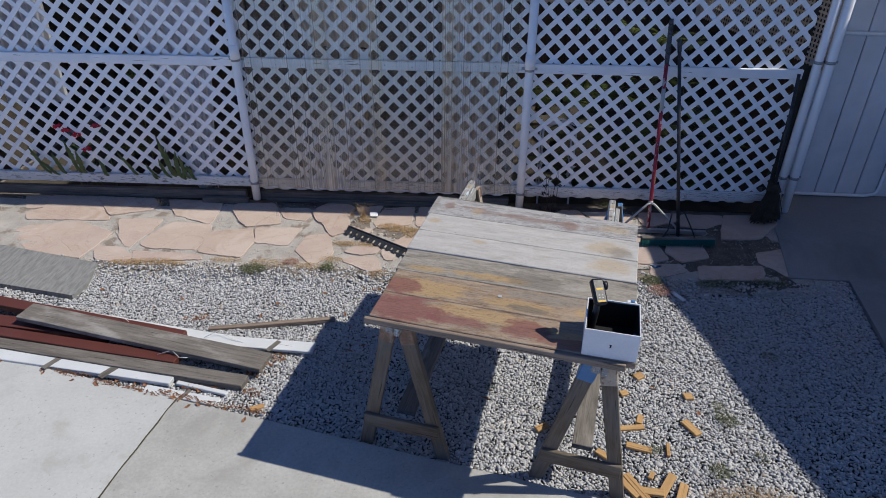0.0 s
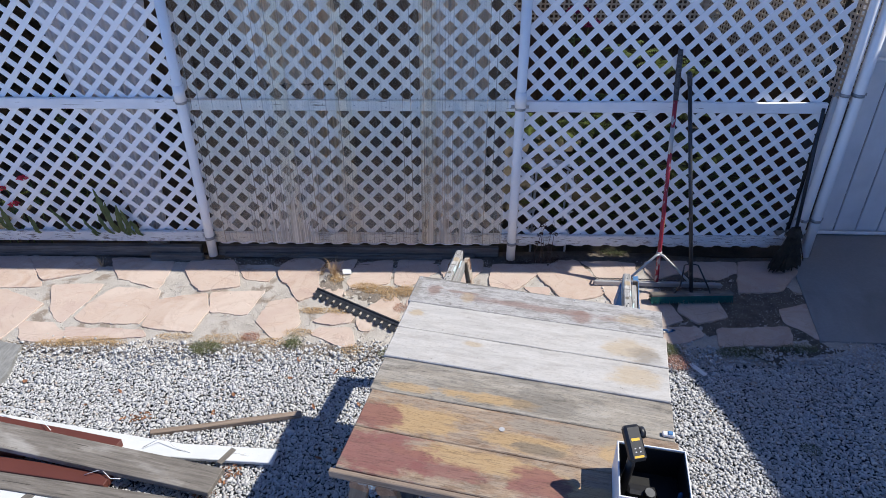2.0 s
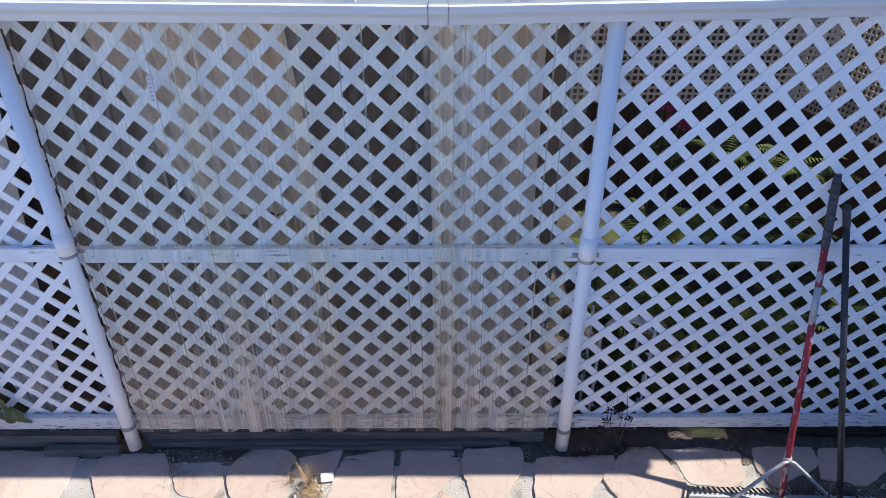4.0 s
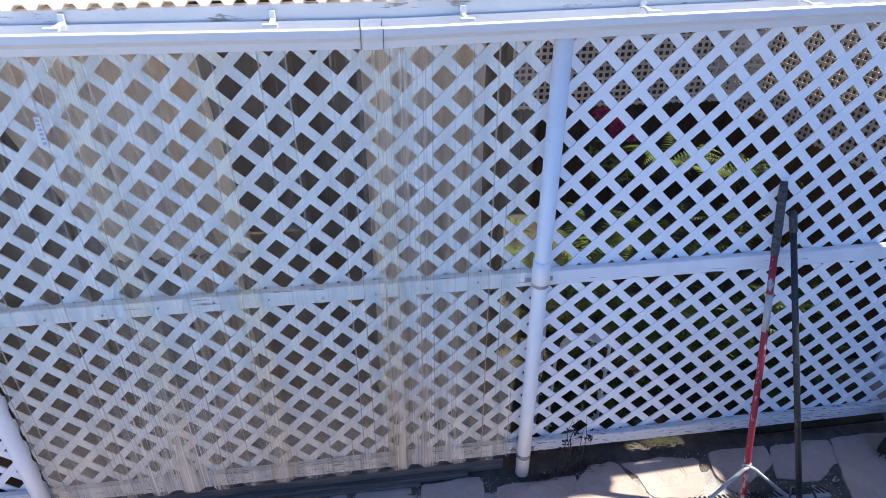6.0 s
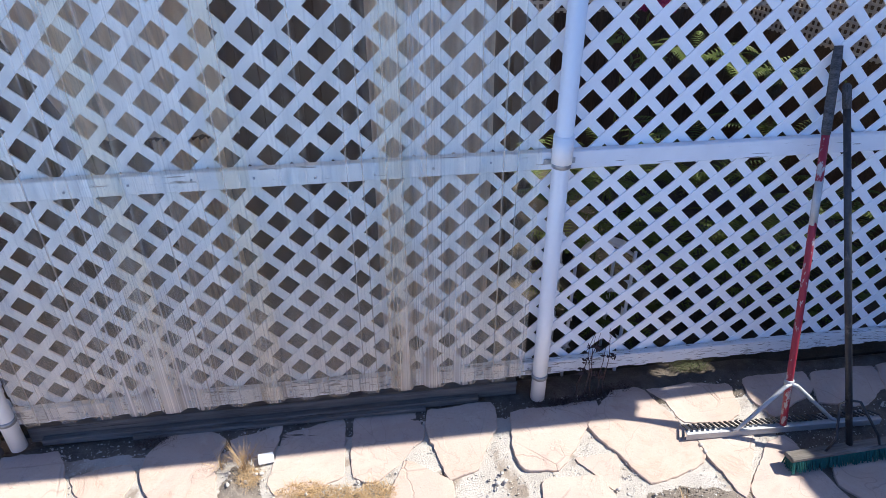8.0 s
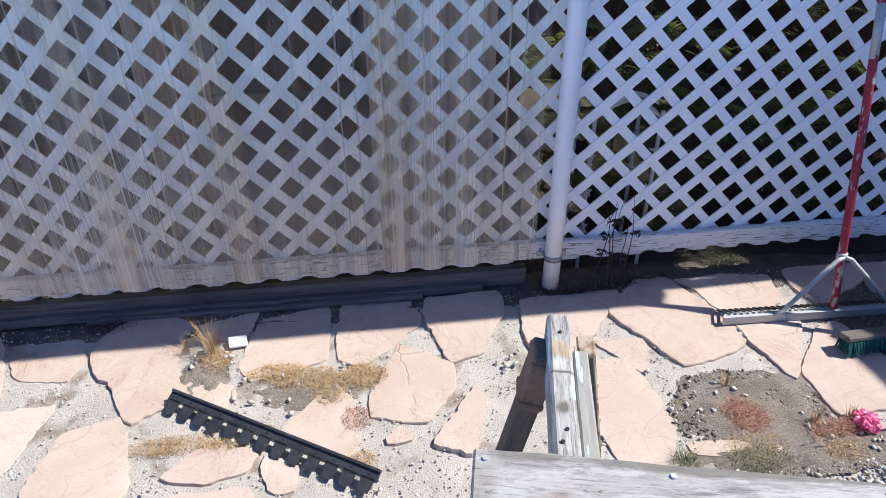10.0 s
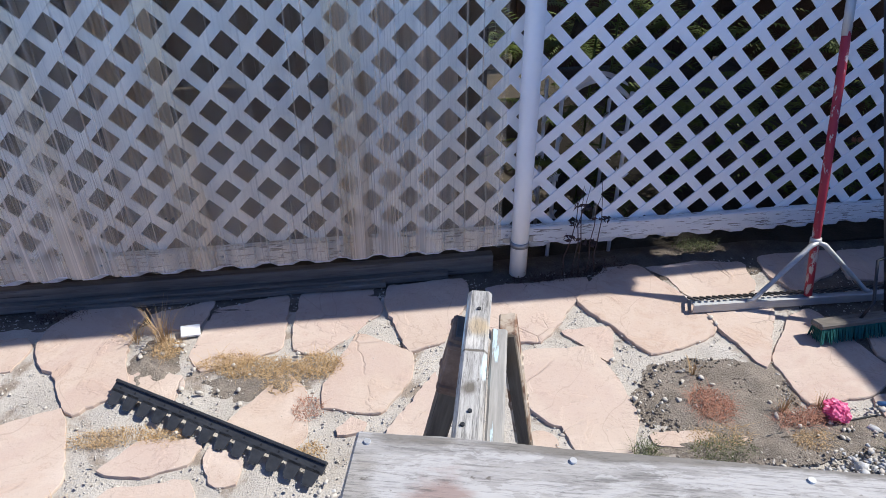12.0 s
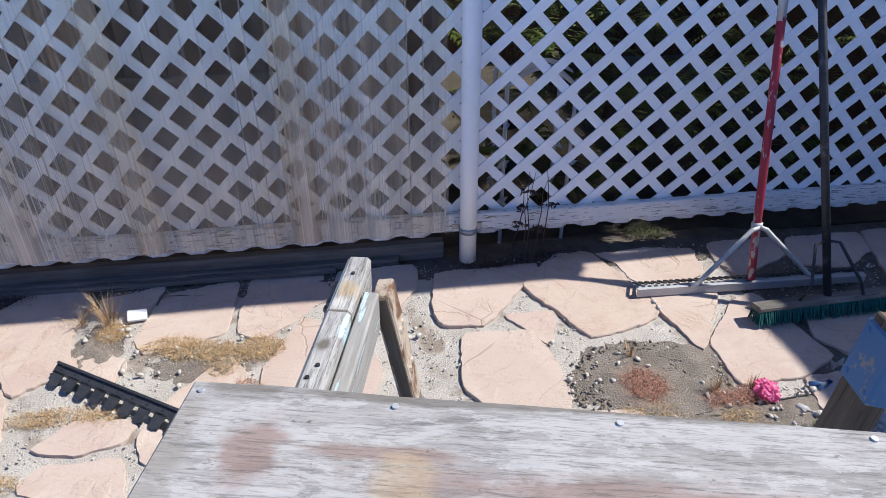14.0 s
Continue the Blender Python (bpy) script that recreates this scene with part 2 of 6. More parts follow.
grey_wood = wood("weathered_grey_wood", (0.075, 0.066, 0.058), (0.29, 0.265, 0.235), grey=(0.46, 0.44, 0.41), grey_at=(0.56, 0.70))
old_timber = wood("dark_old_timber", (0.07, 0.063, 0.056), (0.25, 0.23, 0.205), bump=0.5)
horse_wood = wood("sawhorse_wood", (0.07, 0.055, 0.04), (0.26, 0.21, 0.155), grey=(0.23, 0.213, 0.192), grey_at=(0.42, 0.62))
bare_wood = wood("bare_brown_wood", (0.16, 0.12, 0.09), (0.40, 0.32, 0.255), bump=0.2)
chip_wood = wood("fresh_cut_wood", (0.36, 0.20, 0.08), (0.60, 0.40, 0.19), bump=0.15)
brown_paint = paint("brown_painted_board", (0.115, 0.037, 0.028), (0.26, 0.2, 0.16), 0.68, rough=0.55)
white_trim = paint("white_painted_trim", (0.67, 0.69, 0.70), (0.22, 0.19, 0.17), 0.63, rough=0.5)
siding_white = paint("white_board_siding", (0.78, 0.79, 0.80), (0.5, 0.5, 0.5), 0.72, rough=0.55)
slab_grey = surface("mottled_grey_panel", (0.13, 0.13, 0.127), (0.34, 0.34, 0.33), 9.0, 80.0, (5, 1, 1), rough=0.9, bump=0.4)
roof_white = surface("roof_sheet_white", (0.66, 0.65, 0.61), (0.80, 0.79, 0.76), 5.0, 60.0, rough=0.6, bump=0.1, stain=(0.42, 0.37, 0.28), stain_at=(0.60, 0.72), stain_scale=9.0)
fascia_paint = paint("fascia_old_white_paint", (0.76, 0.75, 0.72), (0.42, 0.35, 0.28), 0.575, grain=(2.5, 14, 14), bump=0.4)
fence_brown = wood("brown_fence_boards", (0.05, 0.035, 0.025), (0.16, 0.115, 0.08), bump=0.3)
beige_paint = surface("beige_lattice_paint", (0.50, 0.44, 0.35), (0.63, 0.56, 0.46), 4.0, 60.0, rough=0.7, bump=0.1)
cloth_beige = surface("beige_cloth", (0.62, 0.53, 0.43), (0.78, 0.69, 0.58), 3.0, 90.0, rough=0.9, bump=0.15)
cloth_white = surface("white_sheet", (0.76, 0.77, 0.79), (0.86, 0.87, 0.88), 3.0, 70.0, rough=0.85, bump=0.15)
# dark soil; also stands for shade on the boarding's backing and bay side
soil_and_shade_dark = surface("dark_soil_and_shade", (0.03, 0.025, 0.02), (0.10, 0.085, 0.065), 6.0, 70.0, rough=0.95, bump=0.8, vary=0.0, dist=0.02)
fern_green = surface("fern_leaf", (0.045, 0.075, 0.014), (0.13, 0.17, 0.035), 6.0, 50.0, rough=0.55, bump=0.1)
iris_green = surface("blade_leaf", (0.045, 0.075, 0.025), (0.17, 0.21, 0.08), 8.0, 60.0, rough=0.5, bump=0.2)
weed_green = surface("weed_leaf", (0.065, 0.08, 0.035), (0.16, 0.17, 0.075), 12.0, 60.0, rough=0.7, bump=0.1)
dry_straw = surface("dry_grass", (0.30, 0.185, 0.08), (0.66, 0.48, 0.27), 60.0, 160.0, rough=0.85, bump=0.1, vary=0.0)
rust_weed = surface("rusty_sedum", (0.22, 0.085, 0.06), (0.52, 0.29, 0.20), 60.0, 160.0, rough=0.85, bump=0.1, vary=0.0)
dark_weed = surface("dark_weed", (0.03, 0.02, 0.02), (0.09, 0.05, 0.045), 20.0, 90.0, rough=0.8, bump=0.1)
flower_red = surface("red_petals", (0.5, 0.015, 0.03), (0.75, 0.05, 0.08), 20.0, 90.0, rough=0.6, bump=0.1)
flower_magenta = surface("magenta_petals", (0.18, 0.008, 0.06), (0.36, 0.025, 0.13), 20.0, 90.0, rough=0.6, bump=0.1)
leaf_brown = surface("dry_leaf_brown", (0.16, 0.07, 0.035), (0.34, 0.17, 0.09), 20.0, 90.0, rough=0.8, bump=0.2)
pink_plastic = surface("pink_plastic", (0.80, 0.13, 0.33), (0.90, 0.30, 0.50), 15.0, 60.0, rough=0.35, bump=0.2)
black_plastic = plain("black_plastic", (0.018, 0.018, 0.02), 0.4)
edging_plastic = surface("edging_dark_plastic", (0.022, 0.024, 0.028), (0.055, 0.058, 0.065), 9.0, 80.0, rough=0.5, bump=0.1, stain=(0.14, 0.125, 0.1), stain_at=(0.6, 0.8), stain_scale=8)
card_white = plain("white_card", (0.82, 0.82, 0.83), 0.4)
liner_black = plain("black_liner", (0.008, 0.008, 0.009), 0.6)
yellow_label = plain("yellow_label", (0.75, 0.45, 0.02), 0.5)
label_dull = plain("old_paper_label", (0.42, 0.34, 0.19), 0.6)
ink_grey = plain("print_grey", (0.45, 0.45, 0.46), 0.5)
blue_paint = paint("blue_bracket_paint", (0.09, 0.22, 0.44), (0.36, 0.36, 0.36), 0.58, rough=0.5, grain=(8, 8, 8))
cream_rust = surface("cream_rusty_plate", (0.36, 0.29, 0.22), (0.52, 0.45, 0.37), 14.0, 80.0, rough=0.7, metal=0.0, bump=0.3, stain=(0.16, 0.085, 0.05), stain_at=(0.48, 0.57), stain_scale=16)
rust_metal = surface("rusty_bracket", (0.15, 0.085, 0.055), (0.36, 0.25, 0.18), 14.0, 80.0, rough=0.7, metal=0.1, bump=0.3, stain=(0.42, 0.34, 0.27), stain_at=(0.60, 0.70), stain_scale=10)
paper_white = plain("paper_white", (0.80, 0.81, 0.83), 0.6)


def flagstone_mat():
    mt, nt, bsdf = tree("flagstone_buff")
    g = N(nt)
    vec = g.coords((1, 1, 1), 23.0)
    rnd = g.add("ShaderNodeObjectInfo").outputs["Random"]
    base = g.ramp(rnd, [(0.0, (0.424, 0.305, 0.234)), (0.3, (0.477, 0.362, 0.287)), (0.6, (0.499, 0.389, 0.322)), (0.85, (0.450, 0.340, 0.292)), (1.0, (0.486, 0.398, 0.332))])
    n1 = g.noise(vec, 3.2, 6.0, 0.6, 0.5)
    n2 = g.noise(vec, 75.0, 4.0, 0.7)
    col = g.mix(g.ramp(n1, [(0.38, 0.0), (0.46, 0.75), (0.6, 0.15), (0.66, 0.9)]), base, (0.530, 0.442, 0.375))
    col = g.mix(g.ramp(g.noise(vec, 1.7, 5.0), [(0.55, 0.0), (0.75, 0.55)]), col, (0.415, 0.310, 0.243))
    col = g.mix(g.ramp(n2, [(0.56, 0.0), (0.74, 0.45)]), col, (0.292, 0.238, 0.195))
    line = g.math("ABSOLUTE", g.math("SUBTRACT", g.noise(vec, 2.1, 3.0, 0.5, 0.8), 0.5))
    col = g.mix(g.ramp(line, [(0.0, 0.38), (0.0026, 0.0)]), col, (0.177, 0.133, 0.106))
    hue = g.noise(vec, 2.4, 5.0, 0.6, 0.7)
    col = g.mix(g.ramp(hue, [(0.53, 0.0), (0.62, 0.4)]), col, (0.43, 0.315, 0.275))
    col = g.mix(g.ramp(hue, [(0.36, 0.6), (0.44, 0.0)]), col, (0.60, 0.51, 0.44))
    col = g.mix(0.2, col, (0.50, 0.418, 0.385))
    cell = g.add("ShaderNodeTexVoronoi")
    cell.feature = "DISTANCE_TO_EDGE"
    warp = g.add("ShaderNodeVectorMath")
    warp.operation = "ADD"
    g.put(warp.inputs[0], vec)
    g.put(warp.inputs[1], g.math("MULTIPLY", g.noise(vec, 9.0, 4.0), 0.05))
    g.put(cell.inputs["Vector"], warp.outputs[0])
    cell.inputs["Scale"].default_value = 2.6
    crack = g.math("MULTIPLY", g.ramp(cell.outputs["Distance"], [(0.003, 1.0), (0.011, 0.0)]), g.ramp(g.noise(vec, 1.9, 3.0), [(0.56, 0.0), (0.64, 0.45)]))
    col = g.mix(g.math("MULTIPLY", crack, 0.5), col, (0.16, 0.125, 0.10))
    bsdf.inputs["Roughness"].default_value = 0.88
    bsdf.inputs["Specular IOR Level"].default_value = 0.2
    pits = g.noise(vec, 190.0, 3.0, 0.7)
    layer = g.math("ABSOLUTE", g.math("SUBTRACT", g.noise(vec, 4.6, 7.0, 0.62, 0.6), 0.44))
    col = g.mix(g.ramp(layer, [(0.0, 0.35), (0.006, 0.0)]), col, (0.27, 0.20, 0.165))
    col = g.mix(g.ramp(pits, [(0.62, 0.0), (0.70, 0.40)]), col, (0.24, 0.185, 0.155))
    g.put(bsdf.inputs["Base Color"], col)
    steps = g.ramp(n1, [(0.36, 0.0), (0.40, 0.5), (0.55, 0.5), (0.58, 1.0)])
    g.put(bsdf.inputs["Normal"], g.bump(g.math("SUBTRACT", g.mix(0.3, steps, n2), crack), 0.7, 0.007))
    return mt


def gravel_mat():
    mt, nt, bsdf = tree("gravel_grey")
    g = N(nt)
    geo = g.add("ShaderNodeNewGeometry")
    rnd = geo.outputs["Random Per Island"]
    col = g.ramp(rnd, [(0.0, (0.20, 0.202, 0.208)), (0.06, (0.41, 0.412, 0.42)), (0.5, (0.535, 0.535, 0.54)), (0.95, (0.65, 0.646, 0.64)), (1.0, (0.42, 0.34, 0.27))])
    n = g.noise(g.coords((1, 1, 1), 0, True), 140.0, 4.0, 0.7)
    col = g.mix(g.ramp(n, [(0.35, 0.35), (0.6, 0.0)]), col, (0.2, 0.2, 0.21))
    g.put(bsdf.inputs["Base Color"], col)
    bsdf.inputs["Roughness"].default_value = 0.85
    g.put(bsdf.inputs["Normal"], g.bump(n, 0.3, 0.003))
    return mt


PITCH = 0.1525         # of the corrugated sheet, from ridge to ridge


def clear_sheet_mat():
    """Aged clear corrugated plastic: mostly see-through, with milky and brown streaks that run down."""
    mt, nt, bsdf = tree("aged_clear_plastic")
    g = N(nt)
    out = nt.nodes["Material Output"]
    streak = g.noise(g.coords((11, 1, 0.16)), 1.6, 3.0, 0.55)
    hair = g.noise(g.coords((60, 1, 0.10)), 1.6, 2.0, 0.5)
    thread = g.noise(g.coords((150, 1, 0.22), 5.0), 1.6, 2.0, 0.5)
    blotch = g.noise(g.coords((1, 1, 1)), 2.6, 4.0)
    rust = g.noise(g.coords((8, 1, 0.22), 3.0), 1.3, 3.0, 0.6)
    low = g.add("ShaderNodeSeparateXYZ")
    g.put(low.inputs[0], g.add("ShaderNodeTexCoord").outputs["Object"])
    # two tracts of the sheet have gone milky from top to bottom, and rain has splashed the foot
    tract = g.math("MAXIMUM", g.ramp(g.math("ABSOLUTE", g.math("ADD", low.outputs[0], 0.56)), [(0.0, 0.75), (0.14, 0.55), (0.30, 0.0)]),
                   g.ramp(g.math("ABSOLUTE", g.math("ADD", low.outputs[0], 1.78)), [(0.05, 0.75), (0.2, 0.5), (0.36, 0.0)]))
    splash = g.math("MULTIPLY", g.math("SUBTRACT", 1.3, low.outputs[2]), 0.05)
    runs = g.ramp(streak, [(0.40, 0.0), (0.66, 1.0)])
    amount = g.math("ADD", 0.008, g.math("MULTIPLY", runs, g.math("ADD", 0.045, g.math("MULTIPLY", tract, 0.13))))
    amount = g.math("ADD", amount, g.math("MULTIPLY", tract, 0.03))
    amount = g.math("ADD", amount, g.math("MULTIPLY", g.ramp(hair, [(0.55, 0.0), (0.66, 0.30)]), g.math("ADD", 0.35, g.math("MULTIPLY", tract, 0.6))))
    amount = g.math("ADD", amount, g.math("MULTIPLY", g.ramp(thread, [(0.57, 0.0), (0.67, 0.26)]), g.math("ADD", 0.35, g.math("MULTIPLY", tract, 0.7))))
    amount = g.math("ADD", amount, g.ramp(g.math("ADD", low.outputs[2], g.math("MULTIPLY", blotch, 0.25)), [(0.30, 0.16), (1.05, 0.0)]))
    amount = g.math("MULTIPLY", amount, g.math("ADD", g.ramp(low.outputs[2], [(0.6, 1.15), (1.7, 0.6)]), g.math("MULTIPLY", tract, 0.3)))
    # shadow lines at the corrugation folds, painted brown into the sheet
    fold = g.math("ABSOLUTE", g.math("SUBTRACT", g.math("FRACT", g.math("DIVIDE", g.math("ADD", low.outputs[0], 8.0 * PITCH + 1.888), PITCH)), 0.5))
    fold_shade = g.math("MULTIPLY", g.ramp(g.math("ABSOLUTE", g.math("SUBTRACT", fold, 0.31)), [(0.010, 1.0), (0.035, 0.0)]), g.ramp(rust, [(0.40, 0.0), (0.60, 0.5)]))
    amount = g.math("MAXIMUM", amount, fold_shade)
    tint = g.ramp(blotch, [(0.35, (1.0, 0.93, 0.82)), (0.65, (1.0, 0.88, 0.70))])
    dirty = g.ramp(g.math("ADD", rust, g.math("MULTIPLY", splash, 1.1)), [(0.52, 0.0), (0.68, 0.6)])
    wash = g.ramp(g.math("ADD", g.math("MULTIPLY", g.math("SUBTRACT", 1.5, low.outputs[2]), 0.6), g.math("MULTIPLY", blotch, 0.3)), [(0.15, 0.0), (0.95, 1.0)])
    tint = g.mix(wash, tint, (1.0, 0.89, 0.76))
    tint = g.mix(dirty, tint, (0.62, 0.49, 0.36))
    tint = g.mix(fold_shade, tint, (0.26, 0.19, 0.13))
    milk = g.add("ShaderNodeBsdfDiffuse", Color=tint)
    trans = g.add("ShaderNodeBsdfTranslucent", Color=tint)
    haze = g.add("ShaderNodeMixShader", Fac=0.1)
    nt.links.new(milk.outputs[0], haze.inputs[1])
    nt.links.new(trans.outputs[0], haze.inputs[2])
    clear = g.add("ShaderNodeBsdfTransparent", Color=g.mix(wash, (1.0, 0.985, 0.925), (1.0, 0.935, 0.825)))
    gloss = g.add("ShaderNodeBsdfGlossy", Color=(1, 1, 1, 1), Roughness=0.2)
    fres = g.add("ShaderNodeFresnel", IOR=1.35)
    m1 = g.add("ShaderNodeMixShader", Fac=amount)
    nt.links.new(clear.outputs[0], m1.inputs[1])
    nt.links.new(haze.outputs[0], m1.inputs[2])
    m2 = g.add("ShaderNodeMixShader", Fac=fres.outputs[0])
    nt.links.new(m1.outputs[0], m2.inputs[1])
    nt.links.new(gloss.outputs[0], m2.inputs[2])
    nt.links.new(m2.outputs[0], out.inputs["Surface"])
    nt.nodes.remove(bsdf)
    return mt


def let_light(mt, share, colour):
    """Part of the light that falls on the sheet comes through it, scattered."""
    g = N(mt.node_tree)
    out = mt.node_tree.nodes["Material Output"]
    tr = g.add("ShaderNodeBsdfTranslucent", Color=(*colour, 1))
    mx = g.add("ShaderNodeMixShader", Fac=share)
    mt.node_tree.links.new(mt.node_tree.nodes["Principled BSDF"].outputs[0], mx.inputs[1])
    mt.node_tree.links.new(tr.outputs[0], mx.inputs[2])
    mt.node_tree.links.new(mx.outputs[0], out.inputs["Surface"])


def tabletop_mat(name, dark, mid, light, stains, dirt_amount=0.5, streak=1.0, tight=1.0, flakes=0.0, crisp=0.0, coat_colour=(0.55, 0.542, 0.53), rim=1.0):
    """A weathered board top; stains are (colour, x, y, half length, half width, strength) on the board."""
    mt, nt, bsdf = tree(name)
    g = N(nt)
    vec = g.coords((1.6 if tight == 1.0 else 3.2, 10 * tight, 10 * tight))
    grain = g.noise(vec, 2.8, 8.0, 0.72, 0.5)
    fine = g.noise(g.coords((5, 70, 70)), 2.0, 5.0, 0.75)
    blot = g.noise(g.coords((2.4, 5, 1)), 3.2, 7.0, 0.7, 0.3)
    speck = g.noise(g.coords((1, 1.6, 1)), 42.0, 3.0, 0.7)
    col = g.ramp(grain, [(0.30, dark), (0.47, mid), (0.68, light)])
    if flakes:                       # what is left of an old pale coat, with crisp edges
        coat = g.noise(g.coords((3.0, 7, 7), 2.0), 3.0, 10.0, 0.68, 0.4)
        col = g.mix(g.ramp(coat, [(0.475, 0.0), (0.50, flakes)]), col, coat_colour)
    src = g.add("ShaderNodeTexCoord").outputs["Object"]
    sep = g.add("ShaderNodeSeparateXYZ")
    g.put(sep.inputs[0], src)
    for colour, cx, cy, rx, ry, amount in stains:
        dx = g.math("DIVIDE", g.math("SUBTRACT", sep.outputs[0], cx), rx)
        dy = g.math("DIVIDE", g.math("SUBTRACT", sep.outputs[1], cy), ry)
        d = g.math("SQRT", g.math("ADD", g.math("MULTIPLY", dx, dx), g.math("MULTIPLY", dy, dy)))
        near = g.math("SUBTRACT", 1.0, d)
        m = g.math("ADD", g.math("MULTIPLY", near, 0.45), g.math("ADD", g.math("MULTIPLY", blot, 0.9), g.math("MULTIPLY", grain, 0.5)))
        mask = g.ramp(m, [(0.68 + 0.06 * crisp, 0.0), (0.92 - 0.10 * crisp, amount)])
        col = g.mix(mask, col, colour)
    hair = g.noise(g.coords((9, 130, 130)), 2.0, 6.0, 0.8)
    col = g.mix(g.ramp(fine, [(0.34, 0.42 * streak), (0.47, 0.0)]), col, [c * 0.5 for c in dark])
    col = g.mix(g.ramp(hair, [(0.36, 0.6 * streak), (0.47, 0.0)]), col, [c * 0.55 for c in dark])
    col = g.mix(g.ramp(speck, [(0.66, 0.0), (0.74, dirt_amount)]), col, (0.10, 0.085, 0.07))
    pit = g.noise(g.coords((0.35, 3.0, 1)), 110.0, 3.0, 0.7)
    worn = g.noise(g.coords((1, 2, 1)), 6.0, 5.0, 0.7)
    col = g.mix(g.math("MULTIPLY", g.ramp(pit, [(0.54, 0.0), (0.64, 0.40)]), g.ramp(worn, [(0.40, 0.15), (0.62, 1.0)])), col, [c * 0.45 for c in dark])
    edge = g.ramp(g.math("ADD", g.math("ABSOLUTE", g.math("MULTIPLY", sep.outputs[1], 10.0)), g.math("MULTIPLY", blot, 0.3)), [(rim, 0.0), (rim + 0.09, 0.75)])
    col = g.mix(edge, col, (0.12, 0.105, 0.09))
    g.put(bsdf.inputs["Base Color"], col)
    bsdf.inputs["Roughness"].default_value = 0.72
    bsdf.inputs["Specular IOR Level"].default_value = 0.3
    g.put(bsdf.inputs["Normal"], g.bump(g.mix(0.5, grain, fine), 0.5, 0.003))
    return mt


RUST, WINE, OCHRE, TAN, SOOT = (0.25, 0.165, 0.14), (0.21, 0.085, 0.08), (0.42, 0.29, 0.145), (0.43, 0.33, 0.20), (0.15, 0.135, 0.115)
PALE = ((0.36, 0.342, 0.32), (0.44, 0.42, 0.395), (0.54, 0.518, 0.49))
WORN = ((0.17, 0.163, 0.157), (0.32, 0.308, 0.298), (0.43, 0.415, 0.402))
GREY = ((0.11, 0.10, 0.088), (0.26, 0.238, 0.205), (0.41, 0.38, 0.335))
BROWN = ((0.12, 0.082, 0.06), (0.275, 0.195, 0.135), (0.42, 0.32, 0.225))
TANNED = (0.37, 0.325, 0.265)
board_mats = [
    tabletop_mat("board_pale_back", *WORN, [(RUST, -0.505, 0.02, 0.04, 0.06, 0.75), (RUST, -0.36, 0.03, 0.10, 0.014, 0.7), (RUST, 0.0, -0.01, 0.45, 0.03, 0.7), (TAN, -0.33, -0.01, 0.04, 0.05, 0.5), (RUST, 0.24, -0.04, 0.05, 0.06, 0.75), (TAN, 0.49, 0.0, 0.10, 0.05, 0.6), (SOOT, -0.2, 0.115, 0.6, 0.012, 0.8), (GREY[1], -0.60, 0.02, 0.03, 0.08, 0.6)], 0.8, 1.15, 1.7, 0.65, coat_colour=(0.47, 0.46, 0.455), rim=1.2),
    tabletop_mat("board_pale_mid", *PALE, [(TAN, -0.55, 0.02, 0.04, 0.03, 0.7), (TAN, 0.45, -0.02, 0.12, 0.08, 0.6), (SOOT, 0.52, -0.05, 0.08, 0.06, 0.5)], 0.7, 0.35, 1.0, 0.25),
    tabletop_mat("board_pale_front", *PALE, [(TAN, -0.24, 0.06, 0.05, 0.02, 0.6), (TAN, 0.48, 0.02, 0.12, 0.08, 0.6)], 0.6, 0.35, 1.0, 0.25),
]
board_mats += [
    tabletop_mat("board_grey", *GREY, [(OCHRE, -0.12, -0.05, 0.22, 0.04, 0.85), (OCHRE, -0.45, -0.06, 0.14, 0.03, 0.7), (SOOT, 0.10, -0.02, 0.16, 0.08, 0.5)], 0.6, 1.0, 1.0, 0.35, 0.6, TANNED),
    tabletop_mat("board_ochre", *BROWN, [(OCHRE, -0.40, -0.02, 0.26, 0.09, 0.8), (OCHRE, 0.02, -0.04, 0.20, 0.06, 0.75), (OCHRE, 0.42, 0.02, 0.12, 0.08, 0.7), (GREY[1], 0.2, 0.05, 0.3, 0.05, 0.7), (WINE, -0.54, -0.03, 0.12, 0.08, 0.8), (SOOT, 0.1, -0.06, 0.1, 0.03, 0.7)], 0.6, 1.0, 1.0, 0.35, 0.6, TANNED),
    tabletop_mat("board_wine", *BROWN, [(OCHRE, -0.10, 0.04, 0.42, 0.06, 0.75), (OCHRE, 0.30, -0.02, 0.22, 0.06, 0.7), (WINE, -0.47, 0.0, 0.22, 0.13, 0.85), (WINE, 0.12, 0.0, 0.12, 0.08, 0.8), (WINE, -0.2, -0.03, 0.18, 0.05, 0.75), (WINE, 0.32, -0.06, 0.14, 0.04, 0.7)], 0.6, 1.0, 1.0, 0.35, 0.6, TANNED),
]
beam_wood = tabletop_mat("bleached_beam_wood", (0.12, 0.115, 0.11), (0.36, 0.35, 0.335), (0.56, 0.55, 0.535), [(TAN, -0.70, 0.0, 0.03, 0.025, 0.8), ((0.62, 0.60, 0.56), -0.665, -0.005, 0.02, 0.02, 0.7), (SOOT, -0.561, -0.002, 0.016, 0.011, 1.0), (SOOT, -0.643, 0.0, 0.0035, 0.04, 1.0), ((0.55, 0.70, 0.76), -0.61, 0.018, 0.03, 0.006, 0.9), ((0.55, 0.70, 0.76), -0.70, -0.019, 0.08, 0.004, 0.8)], 0.7, 1.3, 4.0)
let_light(roof_white, 0.48, (0.94, 0.80, 0.62))
let_light(cloth_beige, 0.3, (0.6, 0.52, 0.43))
let_light(fern_green, 0.2, (0.22, 0.25, 0.05))
